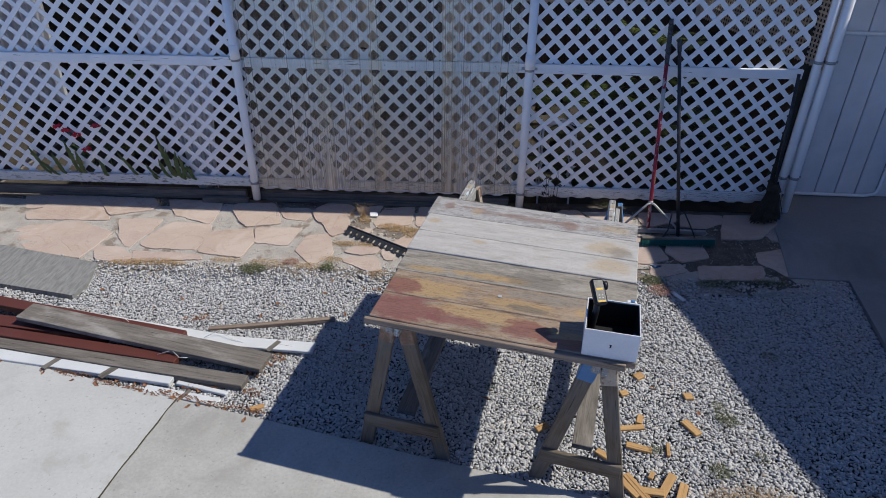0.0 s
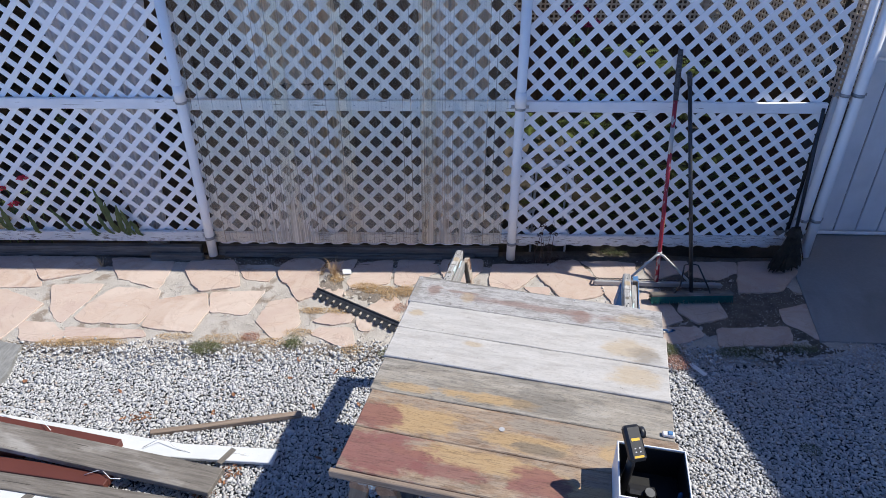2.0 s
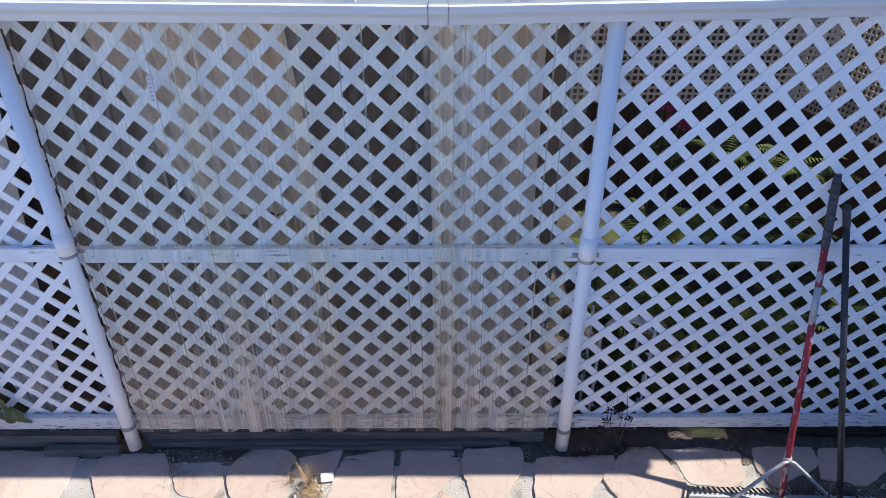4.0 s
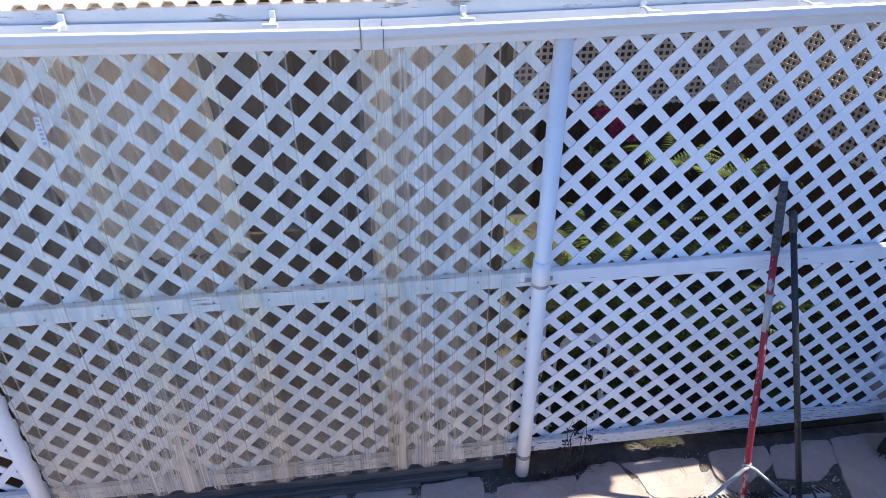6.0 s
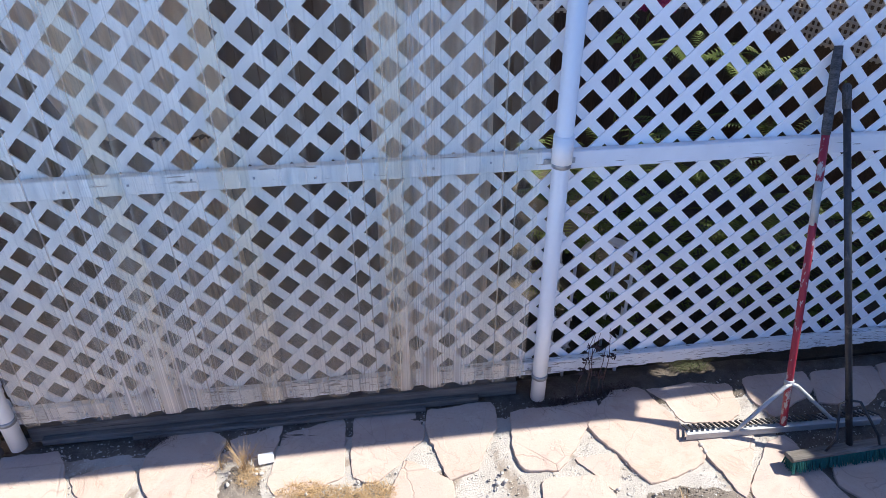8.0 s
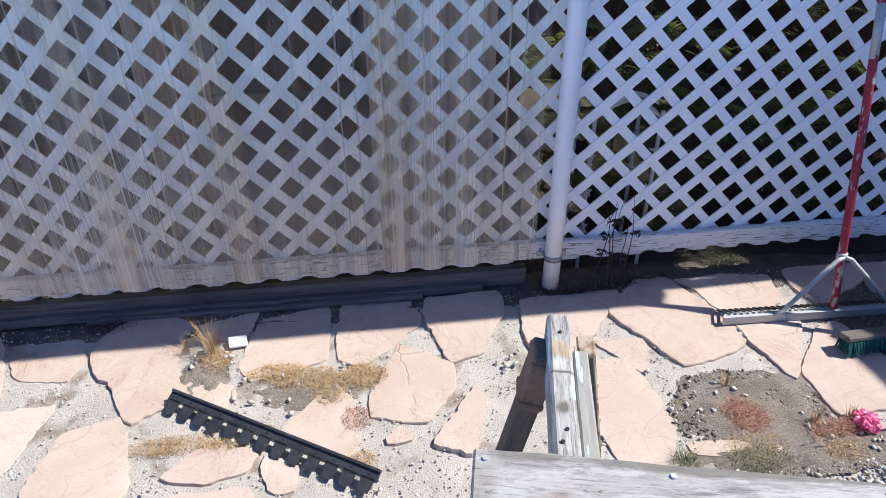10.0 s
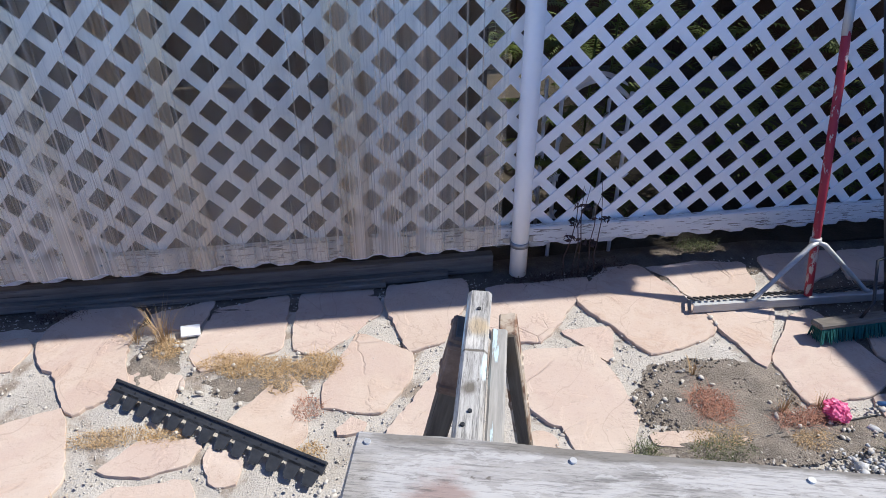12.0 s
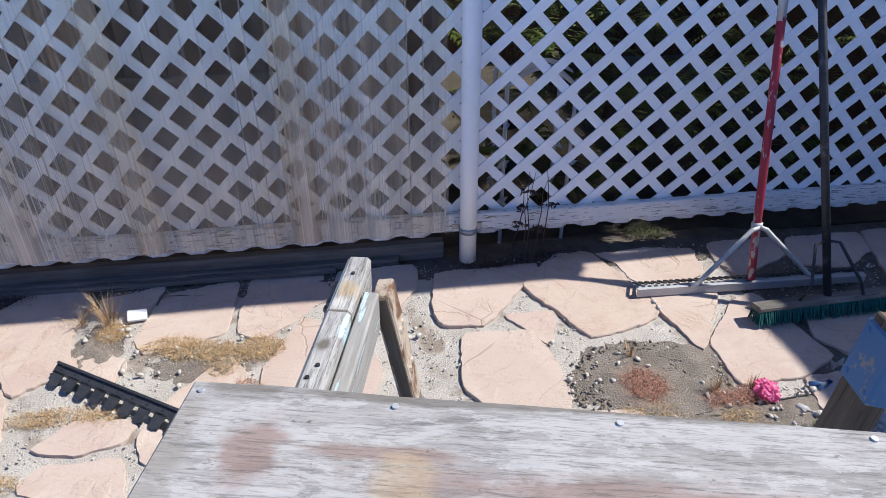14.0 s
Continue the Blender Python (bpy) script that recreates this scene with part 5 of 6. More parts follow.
# ---- plants ----
def blades(n, height, spread, width, rnd, lean=0.5, bm=None, at=(0, 0, 0), seg=3):
    bm = bm or bmesh.new()
    for i in range(n):
        a = rnd.uniform(0, 6.283)
        r = rnd.random() * spread * 0.35
        h = height * rnd.uniform(0.5, 1.0)
        l = lean * rnd.uniform(0.2, 1.2) * h
        dx, dy = math.cos(a), math.sin(a)
        px, py = -dy, dx
        prev = None
        for s in range(seg + 1):
            k = s / seg
            c = Vector((at[0] + dx * (r + l * k * k), at[1] + dy * (r + l * k * k), at[2] + h * (k - 0.25 * k * k * lean)))
            w = width * (1 - k) ** 0.6 / 2
            if s == seg:
                v = bm.verts.new(c)
                bm.faces.new((prev[0], prev[1], v))
            else:
                cur = (bm.verts.new(c + Vector((px, py, 0)) * w), bm.verts.new(c - Vector((px, py, 0)) * w))
                if prev:
                    bm.faces.new((prev[0], prev[1], cur[1], cur[0]))
                prev = cur
    return bm


def leaf_clump(n, rx, ry, rz, size, rnd, bm=None, at=(0, 0, 0)):
    """Many small tilted leaves in a low mound with gaps."""
    bm = bm or bmesh.new()
    for i in range(n):
        a = rnd.uniform(0, 6.283)
        r = math.sqrt(rnd.random())
        bump_ = 0.6 + 0.4 * noise.noise(Vector((math.cos(a) * r * 3, math.sin(a) * r * 3, at[0] * 7)))
        c = Vector((at[0] + math.cos(a) * r * rx * (0.8 + 0.5 * bump_), at[1] + math.sin(a) * r * ry * (0.8 + 0.5 * bump_), at[2] + rz * (1 - r * r) * rnd.random() * bump_))
        u = Vector((rnd.uniform(-1, 1), rnd.uniform(-1, 1), rnd.uniform(-0.3, 1))).normalized()
        w = u.orthogonal().normalized()
        s = size * rnd.uniform(0.6, 1.3)
        bm.faces.new([bm.verts.new(c + p) for p in (u * -s, w * s * 0.4, u * s, w * -s * 0.4)])
    return bm


rp = random.Random(21)
def tuft(x, y, h, n, sp, mt, label, lean=0.5, wdt=0.0022):
    return solo("grass_tuft", blades(n, h, sp, wdt, rp, lean), mt, label, "grass tuft", m=Matrix.Translation((x, y, -0.008)))
def weed(x, y, rx, ry, rz, n, sz, mt, label):
    """Fine twigs that sprawl over the ground, with crumbs of leaf on them."""
    b = leaf_clump(int(n * 2.2), rx, ry, rz * 1.9, sz * 0.46, rp)
    for k in range(int(n * 0.75)):
        a, r = rp.uniform(0, 6.283), math.sqrt(rp.random())
        blades(2, min(rz * rp.uniform(0.6, 2.0), 0.055), 0.012, 0.0017, rp, 1.6, b, (math.cos(a) * r * rx, math.sin(a) * r * ry, -0.004), 2)
    return solo("weed", b, mt, label, "weed", m=Matrix.Translation((x, y, -0.004)))

tuft(-1.411, -0.266, 0.20, 90, 0.12, dry_straw, "tuft of dry straw-coloured grass between flagstones", 0.6)
weed(-1.385, -0.328, 0.05, 0.05, 0.05, 200, 0.008, dry_straw, "dried straw-coloured creeping weed at a grass tuft")
tuft(-1.518, -0.246, 0.10, 40, 0.08, dry_straw, "small tuft of dry grass between flagstones", 0.9)
tuft(-3.321, -0.153, 0.12, 30, 0.1, dry_straw, "small tuft of dry grass by the fence", 0.9)
tuft(0.673, -0.917, 0.10, 40, 0.06, dry_straw, "dry grass tuft in the bare soil", 0.4)
tuft(0.804, -0.917, 0.08, 40, 0.06, dry_straw, "dry grass tuft in the bare soil", 0.4)
tuft(0.463, -0.710, 0.10, 30, 0.05, dry_straw, "dry grass tuft in the bare soil", 0.4)
for (x, y, rx, ry, rz, n) in ((-1.050, -0.463, 0.13, 0.05, 0.03, 420), (-0.838, -0.483, 0.08, 0.06, 0.04, 320), (-0.855, -0.886, 0.05, 0.05, 0.02, 140), (-1.460, -0.731, 0.14, 0.04, 0.02, 300), (-2.058, -1.062, 0.16, 0.05, 0.02, 260), (-2.960, -1.093, 0.22, 0.04, 0.02, 300), (-3.210, -1.124, 0.12, 0.04, 0.02, 150), (-1.557, -0.989, 0.1, 0.04, 0.02, 160), (1.033, -3.159, 0.25, 0.1, 0.04, 500), (0.422, -0.989, 0.1, 0.05, 0.02, 160), (-1.153, -1.165, 0.08, 0.05, 0.02, 120)):
    weed(x, y, rx, ry, rz, n, 0.008, dry_straw, "dried straw-coloured creeping weed among flagstones")
for (x, y, rx, ry, rz, n) in ((-1.161, -0.421, 0.10, 0.04, 0.03, 240), (-0.958, -0.545, 0.06, 0.06, 0.03, 160), (-1.309, -0.752, 0.07, 0.03, 0.02, 140), (-1.726, -1.093, 0.12, 0.04, 0.02, 200), (-3.010, -1.124, 0.3, 0.03, 0.03, 300), (0.703, -1.041, 0.07, 0.04, 0.02, 160), (-2.410, -1.041, 0.12, 0.03, 0.02, 160)):
    weed(x, y, rx, ry, rz, n, 0.008, dry_straw, "dried straw-coloured creeping weed among flagstones")
for (x, y, rx, ry, rz, n) in ((0.453, -0.865, 0.07, 0.07, 0.05, 420), (0.723, -0.958, 0.11, 0.03, 0.05, 300), (-0.866, -0.690, 0.05, 0.05, 0.02, 120), (-1.877, -1.041, 0.06, 0.04, 0.03, 160), (1.002, -1.268, 0.09, 0.07, 0.03, 220)):
    weed(x, y, rx, ry, rz, n, 0.007, rust_weed, "reddish-brown low weed in bare soil")
for (x, y, rx, ry, rz, n) in ((-2.146, -1.165, 0.11, 0.06, 0.05, 350), (-1.565, -1.113, 0.05, 0.05, 0.10, 180), (0.963, -1.144, 0.08, 0.06, 0.06, 260), (1.078, -2.580, 0.06, 0.05, 0.03, 130), (1.069, -2.467, 0.04, 0.04, 0.02, 60), (0.926, -2.962, 0.06, 0.05, 0.03, 120), (0.612, -2.828, 0.03, 0.03, 0.03, 50), (1.542, -1.991, 0.05, 0.04, 0.02, 70), (0.402, -1.041, 0.1, 0.05, 0.03, 160), (1.454, -1.165, 0.16, 0.05, 0.05, 260), (1.856, -1.124, 0.14, 0.04, 0.05, 200), (0.86, 0.10, 0.10, 0.05, 0.04, 220), (0.161, -1.020, 0.04, 0.03, 0.10, 80), (-0.852, -1.206, 0.12, 0.05, 0.04, 220), (1.184, -2.849, 0.04, 0.04, 0.02, 50), (-0.297, -2.384, 0.04, 0.03, 0.02, 40)):
    weed(x, y, rx, ry, rz, n, 0.008, weed_green, "small green weed at the gravel edge")
for (x, y) in ((0.17, -0.10), (0.30, -0.08), (-1.83, -0.10), (0.05, -0.1), (0.4, -0.05)):
    weed(x, y + 0.03, 0.10, 0.025, 0.05, 60, 0.012, dark_weed, "withered dark weed at the fence foot")
# withered stalks before the lattice
st = thing("withered_stalks", (0.25, -0.03, 0), "withered thin stalks with dry leaves before the lattice", "weed")
for k in range(5):
    x = 0.19 + k * 0.035
    pts = [Vector((x, -0.05, 0.0))]
    for s in range(5):
        pts.append(pts[-1] + Vector((rp.uniform(-0.015, 0.025), rp.uniform(-0.01, 0.005), 0.075 + 0.02 * rp.random())))
    part("stalk", tube_bm(pts, [0.003, 0.0025, 0.0025, 0.002, 0.0015, 0.001], 5), dark_weed, st)
    part("leaves", leaf_clump(14, 0.03, 0.02, 0.03, 0.014, rp, None, pts[2 + k % 3]), dark_weed, st)

# crumpled pink bag and white chip
bm = bmesh.new()
bmesh.ops.create_icosphere(bm, subdivisions=4, radius=0.040)
for v in bm.verts:
    k = noise.noise(v.co * 38) * 0.5 + (0.5 - abs(noise.noise(v.co * 60))) * 0.8 + noise.noise(v.co * 140) * 0.2 - 0.3
    v.co *= 1 + k * 0.7
    v.co.z *= 0.8
solo("plastic_bag", bm, pink_plastic, "small crumpled pink plastic bag on the soil", "plastic bag", m=Matrix.Translation((0.83, -0.958, 0.02)))
solo("white_chip", box(0.07, 0.05, 0.012, 0.002), paper_white, "small white block lying on a flagstone", "white block", m=Matrix.Translation((-1.32, -0.233, 0.01)) @ pose(0, 0, 0, 18, 6, 12))
solo("blue_tape", tube_bm([(1.0, -0.93, 0.0), (1.04, -0.95, 0.012), (1.08, -0.93, 0.0), (1.02, -0.96, 0.006)], 0.008, 6), blue_paint, "scrap of blue tape on the ground", "tape")
solo("wire", tube_bm([(0.45, -1.02, -0.008), (0.62, -1.0, -0.004), (0.8, -0.985, -0.004), (1.0, -0.97, -0.006)], 0.003, 6), dark_steel, "thin dark wire lying on the soil", "wire")

# ---- behind the fence ----
bm = box(8.6, 3.4, 0.04, at=(-0.8, 1.8, -0.05))
solo("patio_bed", bm, soil_and_shade_dark, "dark planting bed behind the lattice", "soil", kind="structure")
back = thing("wall_back", (-1.3, 3.0, 0), "dark brown board fence behind the covered patio", "board fence", kind="structure")
for k in range(47):
    part("board", plank_bm(2.6, 0.155, 0.02, 0.003, 100 + k, 0.002, 4), fence_brown, back, "", Matrix.Translation((-5.0 + k * 0.16, 3.0 + 0.006 * (k % 2), 1.28)) @ pose(0, 0, 0, 90, 0, 0) @ pose(0, 0, 0, 0, 0, 90))
part("backing", box(7.8, 0.02, 2.6, at=(-1.3, 3.06, 1.3)), fence_brown, back)
# added end wall, coloured dark so sun through the roof gap barely shows
part("side", box(0.04, 3.1, 2.6, at=(-5.15, 1.5, 1.3)), soil_and_shade_dark, back)
# dark wall added to block the sky behind the side screen's holes
part("side", box(0.04, 2.6, 2.06, at=(2.62, 1.75, 0.98)), fence_brown, back)
part("divider", box(0.03, 2.4, 2.45, at=(-0.06, 1.75, 1.22)), fence_brown, back)

# beige square lattice screens at the back and the side
def square_screen(m, wdt, hgt, label):
    ob = thing("lattice_screen", m.translation.to_tuple(), label, "lattice screen", "beige lattice screens")
    p = 0.042
    n = int(wdt / p)
    for k in range(n + 1):
        part("slat", box(0.016, 0.006, hgt, at=(-wdt / 2 + k * p, 0, hgt / 2)), beige_paint, ob, "", m)
    for k in range(int(hgt / p) + 1):
        part("slat", box(wdt, 0.006, 0.016, at=(0, -0.007, 0.02 + k * p)), beige_paint, ob, "", m)
    b = box(wdt, 0.05, 0.08, at=(0, -0.02, hgt))
    box(0.08, 0.05, hgt, at=(-wdt / 2, -0.02, hgt / 2), bm=b)
    part("frame", b, beige_paint, ob, "", m)
    return ob
square_screen(Matrix.Translation((0.95, 1.55, 1.52)), 1.9, 0.75, "beige square lattice screen at the patio back")
square_screen(Matrix.Translation((2.28, 1.25, 1.25)) @ pose(0, 0, 0, 0, 0, -78), 2.2, 1.05, "beige square lattice screen at the patio side")

# hanging cloths
def hanging(x0, x1, z0, z1, y, mt, label, amp=0.03, freq=9.0, slant=0.0, foot=None):
    bm = bmesh.new()
    n, m_ = 40, 14
    rows = []
    for j in range(m_ + 1):
        z = z0 + (z1 - z0) * j / m_
        k = (z1 - z) / (z1 - z0) if foot else 0.0
        xa, xb = (x0 + (foot[0] - x0) * k, x1 + (foot[1] - x1) * k) if foot else (x0, x1)
        rows.append([bm.verts.new((xa + (xb - xa) * i / n + slant * (z1 - z), y + amp * math.sin(freq * i / 6 + 0.6 * math.sin(z * 2)) + 0.02 * noise.noise(Vector((i * 0.2, z * 2, x0))), z)) for i in range(n + 1)])
    for a, b in zip(rows, rows[1:]):
        for i in range(n):
            bm.faces.new((a[i], a[i + 1], b[i + 1], b[i])).smooth = True
    ob = solo("hanging_cloth", bm, mt, label, "cloth", "cloths hung behind the lattice")
    return ob
hanging(-2.34, -1.40, 1.36, 2.47, 0.30, cloth_beige, "beige cloth hung behind the clear sheet", 0.015, 9.0, 0.0, (-1.90, -1.28))
hanging(-0.74, -0.22, 0.2, 2.47, 0.30, cloth_beige, "beige cloth hung behind the clear sheet", 0.02)
hanging(-4.9, -4.28, 0.75, 2.47, 0.45, cloth_white, "pale sheet hung behind the lattice", 0.05)
hanging(-3.48, -2.56, 0.03, 2.40, 0.11, cloth_white, "pale sheet hung behind the lattice, tapering to the ground", 0.012, 9.0, 0.0, (-3.04, -2.86))
hanging(-1.64, -1.36, 0.2, 1.34, 0.32, cloth_beige, "narrow beige cloth hung behind the clear sheet", 0.02)

def flat_back(bm, lim):
    """Leaves that press against the lattice bend along it."""
    for v in bm.verts:
        if v.co.y < lim:
            v.co.y = lim + 0.15 * (lim - v.co.y) * 0.1
    return bm


def fern(x, y, z, n, L, rnd):
    ob = thing("fern", (x, y, z), "green fern growing behind the lattice", "fern", "ferns behind the fence")
    fr = bmesh.new()
    for i in range(n):
        a = rnd.uniform(0, 6.283)
        l = L * rnd.uniform(0.6, 1.1)
        d = Vector((math.cos(a), math.sin(a), 0))
        p = Vector((-d.y, d.x, 0))
        K = 22
        for k in range(2, K):
            s = k / K
            c = d * (l * 0.75 * s) + Vector((0, 0, l * (0.95 * s - 0.75 * s * s)))
            w = 0.055 * (1 - s) ** 0.7 * min(1, s * 5) * (0.6 + L)
            for sg in (-1, 1):
                tip = c + p * sg * w + d * 0.012 - Vector((0, 0, 0.012))
                fr.faces.new([fr.verts.new(q) for q in (c - d * 0.007, c + d * 0.007 , tip)])
    part("fronds", flat_back(fr, 0.07 - y), fern_green, ob, "", Matrix.Translation((x, y, z)))
    part("crown", tube_bm([(x, y, z - 0.05), (x, y, z + 0.05)], [0.05, 0.02], 8), soil_and_shade_dark, ob)
    return ob
rf = random.Random(5)
for (x, y, z, n, L) in ((0.35, 0.75, 0.35, 16, 0.7), (0.95, 0.55, 0.2, 22, 0.75), (1.35, 0.60, 0.35, 22, 0.8), (1.7, 0.5, 0.1, 16, 0.6), (1.2, 1.0, 0.6, 20, 0.8), (0.7, 1.2, 0.5, 18, 0.8), (1.75, 1.1, 0.5, 14, 0.7), (0.55, 0.42, 0.05, 18, 0.6), (0.95, 0.35, 0.45, 16, 0.6), (1.45, 0.32, 0.1, 18, 0.65), (1.85, 0.4, 0.45, 14, 0.6), (0.2, 0.6, 0.75, 14, 0.6), (0.75, 0.7, 0.8, 14, 0.6), (1.5, 0.8, 0.9, 12, 0.5), (0.25, 1.4, 0.5, 14, 0.8), (-3.9, 0.7, 0.1, 14, 0.6)):
    fern(x, y, z, n, L, rf)
# smaller ferns close behind the lattice
for (x, y, z, n, L) in ((0.45, 0.35, 0.7, 14, 0.5), (0.7, 0.3, 0.55, 14, 0.5), (1.2, 0.3, 0.6, 14, 0.5), (1.6, 0.35, 0.7, 14, 0.5), (0.3, 0.35, 0.95, 12, 0.45), (0.8, 0.4, 1.1, 12, 0.45), (1.3, 0.95, 1.25, 12, 0.5), (1.0, 0.95, 1.35, 14, 0.5), (1.55, 1.0, 1.2, 12, 0.5), (1.9, 0.3, 0.2, 12, 0.5), (0.25, 0.3, 0.3, 12, 0.45)):
    fern(x, y, z, n, L, rf)
def blade_stems(stems, rnd):
    """Flat fleshy stems with notched edges that come out through the lattice and lean up against it."""
    bm = bmesh.new()
    for x0, z0, x1, z1, w in stems:
        K = 12
        rows = []
        for k in range(K + 1):
            u = k / K
            y = 0.03 - 0.045 * min(1.0, u * 3.5) - 0.01 * u + 0.006 * math.sin(u * 5 + x0 * 9)
            half = w * 0.5 * (0.75 + 0.25 * (k % 2)) * (1.0 if u < 0.75 else (1.02 - u) / 0.27)
            c = Vector((x0 + (x1 - x0) * u + 0.015 * math.sin(3 * u + x0 * 5), y, z0 + (z1 - z0) * u))
            rows.append([bm.verts.new(c + Vector(d)) for d in ((-half, 0, 0), (0, -0.007, 0), (half, 0.002, 0), (0, 0.007, 0))])
        for a, b in zip(rows, rows[1:]):
            for q in range(4):
                bm.faces.new((a[q], a[(q + 1) % 4], b[(q + 1) % 4], b[q]))
        bm.faces.new(rows[-1])
    return bm


rw = random.Random(31)
for stems in (((-3.16, 0.17, -3.28, 0.62, 0.05), (-3.18, 0.17, -3.22, 0.50, 0.045), (-3.12, 0.17, -3.14, 0.48, 0.05), (-3.22, 0.17, -3.30, 0.40, 0.04), (-3.10, 0.17, -3.06, 0.34, 0.045)),
              ((-2.98, 0.17, -3.06, 0.34, 0.045), (-3.04, 0.17, -3.12, 0.44, 0.04)),
              ((-3.34, 0.17, -3.42, 0.36, 0.035), (-3.38, 0.17, -3.36, 0.27, 0.035)),
              ((-3.55, 0.18, -3.66, 0.46, 0.04),),
              ((-3.83, 0.18, -3.88, 0.38, 0.045),),
              ((-4.02, 0.18, -4.08, 0.46, 0.05), (-4.06, 0.18, -4.16, 0.56, 0.045)),
              ((-4.20, 0.17, -4.30, 0.44, 0.05), (-4.26, 0.17, -4.42, 0.36, 0.05), (-4.34, 0.17, -4.50, 0.5, 0.045))):
    solo("blade_plant", blade_stems(stems, rw), iris_green, "dark green notched blade stems growing through the lattice", "plant", "blade plants at the fence")
def flowers(x, y, z, n, mt, label, r=0.09):
    ob = thing("flowering_plant", (x, y, -0.03), label, "flower", "flowers behind the fence")
    part("stem", tube_bm([(x, y + 0.07, -0.03), (x + 0.01, y + 0.07, z * 0.5), (x, y + 0.06, z - 0.05), (x, y, z)], 0.005, 6), iris_green, ob)
    part("leaves", flat_back(leaf_clump(50, r * 1.3, r * 1.0, 0.2, 0.026, rf, None, (x, y + 0.06, z - 0.26)), 0.06), iris_green, ob)
    part("blossoms", flat_back(leaf_clump(n, r, r, r * 0.9, 0.018, rf, None, (x, y, z)), 0.06 if y > 0.05 else -0.02), mt, ob)
for (x, y, z) in ((-4.12, 0.02, 0.64), (-4.03, 0.02, 0.60), (-3.83, 0.02, 0.69), (-3.98, 0.02, 0.46), (-4.18, 0.02, 0.68)):
    flowers(x, y, z, 40, flower_red, "red flowers behind the lattice", 0.035)
flowers(-3.48, 0.14, 1.33, 30, flower_magenta, "magenta flower behind the lattice", 0.035)
flowers(0.44, 0.50, 1.86, 160, flower_magenta, "magenta hydrangea-like flowers behind the lattice", 0.08)
flowers(0.54, 0.52, 1.76, 170, flower_magenta, "magenta flowers behind the lattice", 0.085)
flowers(1.62, 0.22, 0.42, 14, rust_weed, "small orange flower behind the lattice", 0.03)

# white plant stand behind the right bay
ps = thing("plant_stand", (0.32, 0.25, 0), "white plant stand behind the lattice", "plant stand")
for (x, y) in ((0.175, 0.14), (0.465, 0.14)):
    arc = [Vector((x + (0.32 - x) * k / 5, y + 0.02, 0.70 + 0.08 * math.sin(math.pi * k / 10))) for k in range(6)]
    part("arch", tube_bm(arc, [0.008, 0.010, 0.012, 0.014, 0.014, 0.012], 8), card_white, ps)
for sg in (-1, 1):
    wing = bmesh.new()
    rows = []
    for k in range(7):
        u = k / 6
        hw = 0.036 * math.sin(math.pi * (0.12 + 0.8 * u))
        zc = 0.80 - 0.055 * u * u
        rows.append([wing.verts.new((0.32 + sg * 0.125 * u, 0.15 + d, zc + 0.012 * (1 - abs(d) / 0.04) + dz)) for d, dz in ((-hw, 0), (0, 0.006), (hw, 0), (0, -0.004))])
    for a, c in zip(rows, rows[1:]):
        for q in range(4):
            wing.faces.new((a[q], a[(q + 1) % 4], c[(q + 1) % 4], c[q]))
    part("canopy", wing, card_white, ps)
for (x, y) in ((0.175, 0.14), (0.465, 0.14), (0.175, 0.36), (0.465, 0.36)):
    part("leg", tube_bm([(x, y, -0.03), (x, y, 0.73)], 0.009, 8), card_white, ps)
    for z in (0.18, 0.36, 0.54):
        part("leaf_ornament", leaf_clump(3, 0.012, 0.012, 0.05, 0.035, rf, None, (x, y, z)), card_white, ps)

# ---- flagstones: each an irregular slab with chipped edges, set a little unevenly ----
rs = random.Random(8)
path = thing("flagstone_path", (-1.3, -0.55, 0), "path of buff-pink flagstones with open joints", "flagstone path", kind="structure")


FLAGS = []


def flag(*corners):
    poly = [Vector((corners[k], min(corners[k + 1], -0.03))) for k in range(0, len(corners), 2)]
    FLAGS.append(poly)
    cx, cy = sum(p.x for p in poly) / len(poly), sum(p.y for p in poly) / len(poly)
    i = cx * 7 + cy * 13
    fine = []
    n = len(poly)
    for a in range(n):
        p, q = poly[a], poly[(a + 1) % n]
        L = (q - p).length
        if L < 1e-4:
            continue
        steps = max(1, int(L / 0.022))
        nrm = Vector((-(q - p).y, (q - p).x)).normalized()
        for s in range(steps):
            c = p.lerp(q, s / steps)
            k = noise.noise(Vector((c.x * 8, c.y * 8, i))) * 0.013 + noise.noise(Vector((c.x * 45, c.y * 45, i))) * 0.009
            fine.append(c + nrm * -(0.008 + k - (0.004 if s == 0 else 0.0)))
    zt = rs.uniform(-0.007, 0.003)
    tx, ty = rs.uniform(-0.015, 0.015), rs.uniform(-0.015, 0.015)
    b = bmesh.new()
    top = lambda p, e: zt - e + (p.x - cx) * tx + (p.y - cy) * ty
    lo = [b.verts.new((p.x - cx, p.y - cy, -0.05)) for p in fine]
    mi = [b.verts.new((p.x - cx, p.y - cy, top(p, 0.0035))) for p in fine]
    hi = [b.verts.new(((p.x - cx) * 0.988, (p.y - cy) * 0.988, top(p, 0.0))) for p in fine]
    n = len(fine)
    for a in range(n):
        c = (a + 1) % n
        b.faces.new((lo[a], lo[c], mi[c], mi[a]))
        b.faces.new((mi[a], mi[c], hi[c], hi[a]))
    b.faces.new(hi)
    bmesh.ops.triangulate(b, faces=[f for f in b.faces if len(f.verts) > 4])
    part("flagstone", b, flagstone, path, "", Matrix.Translation((cx, cy, 0)))


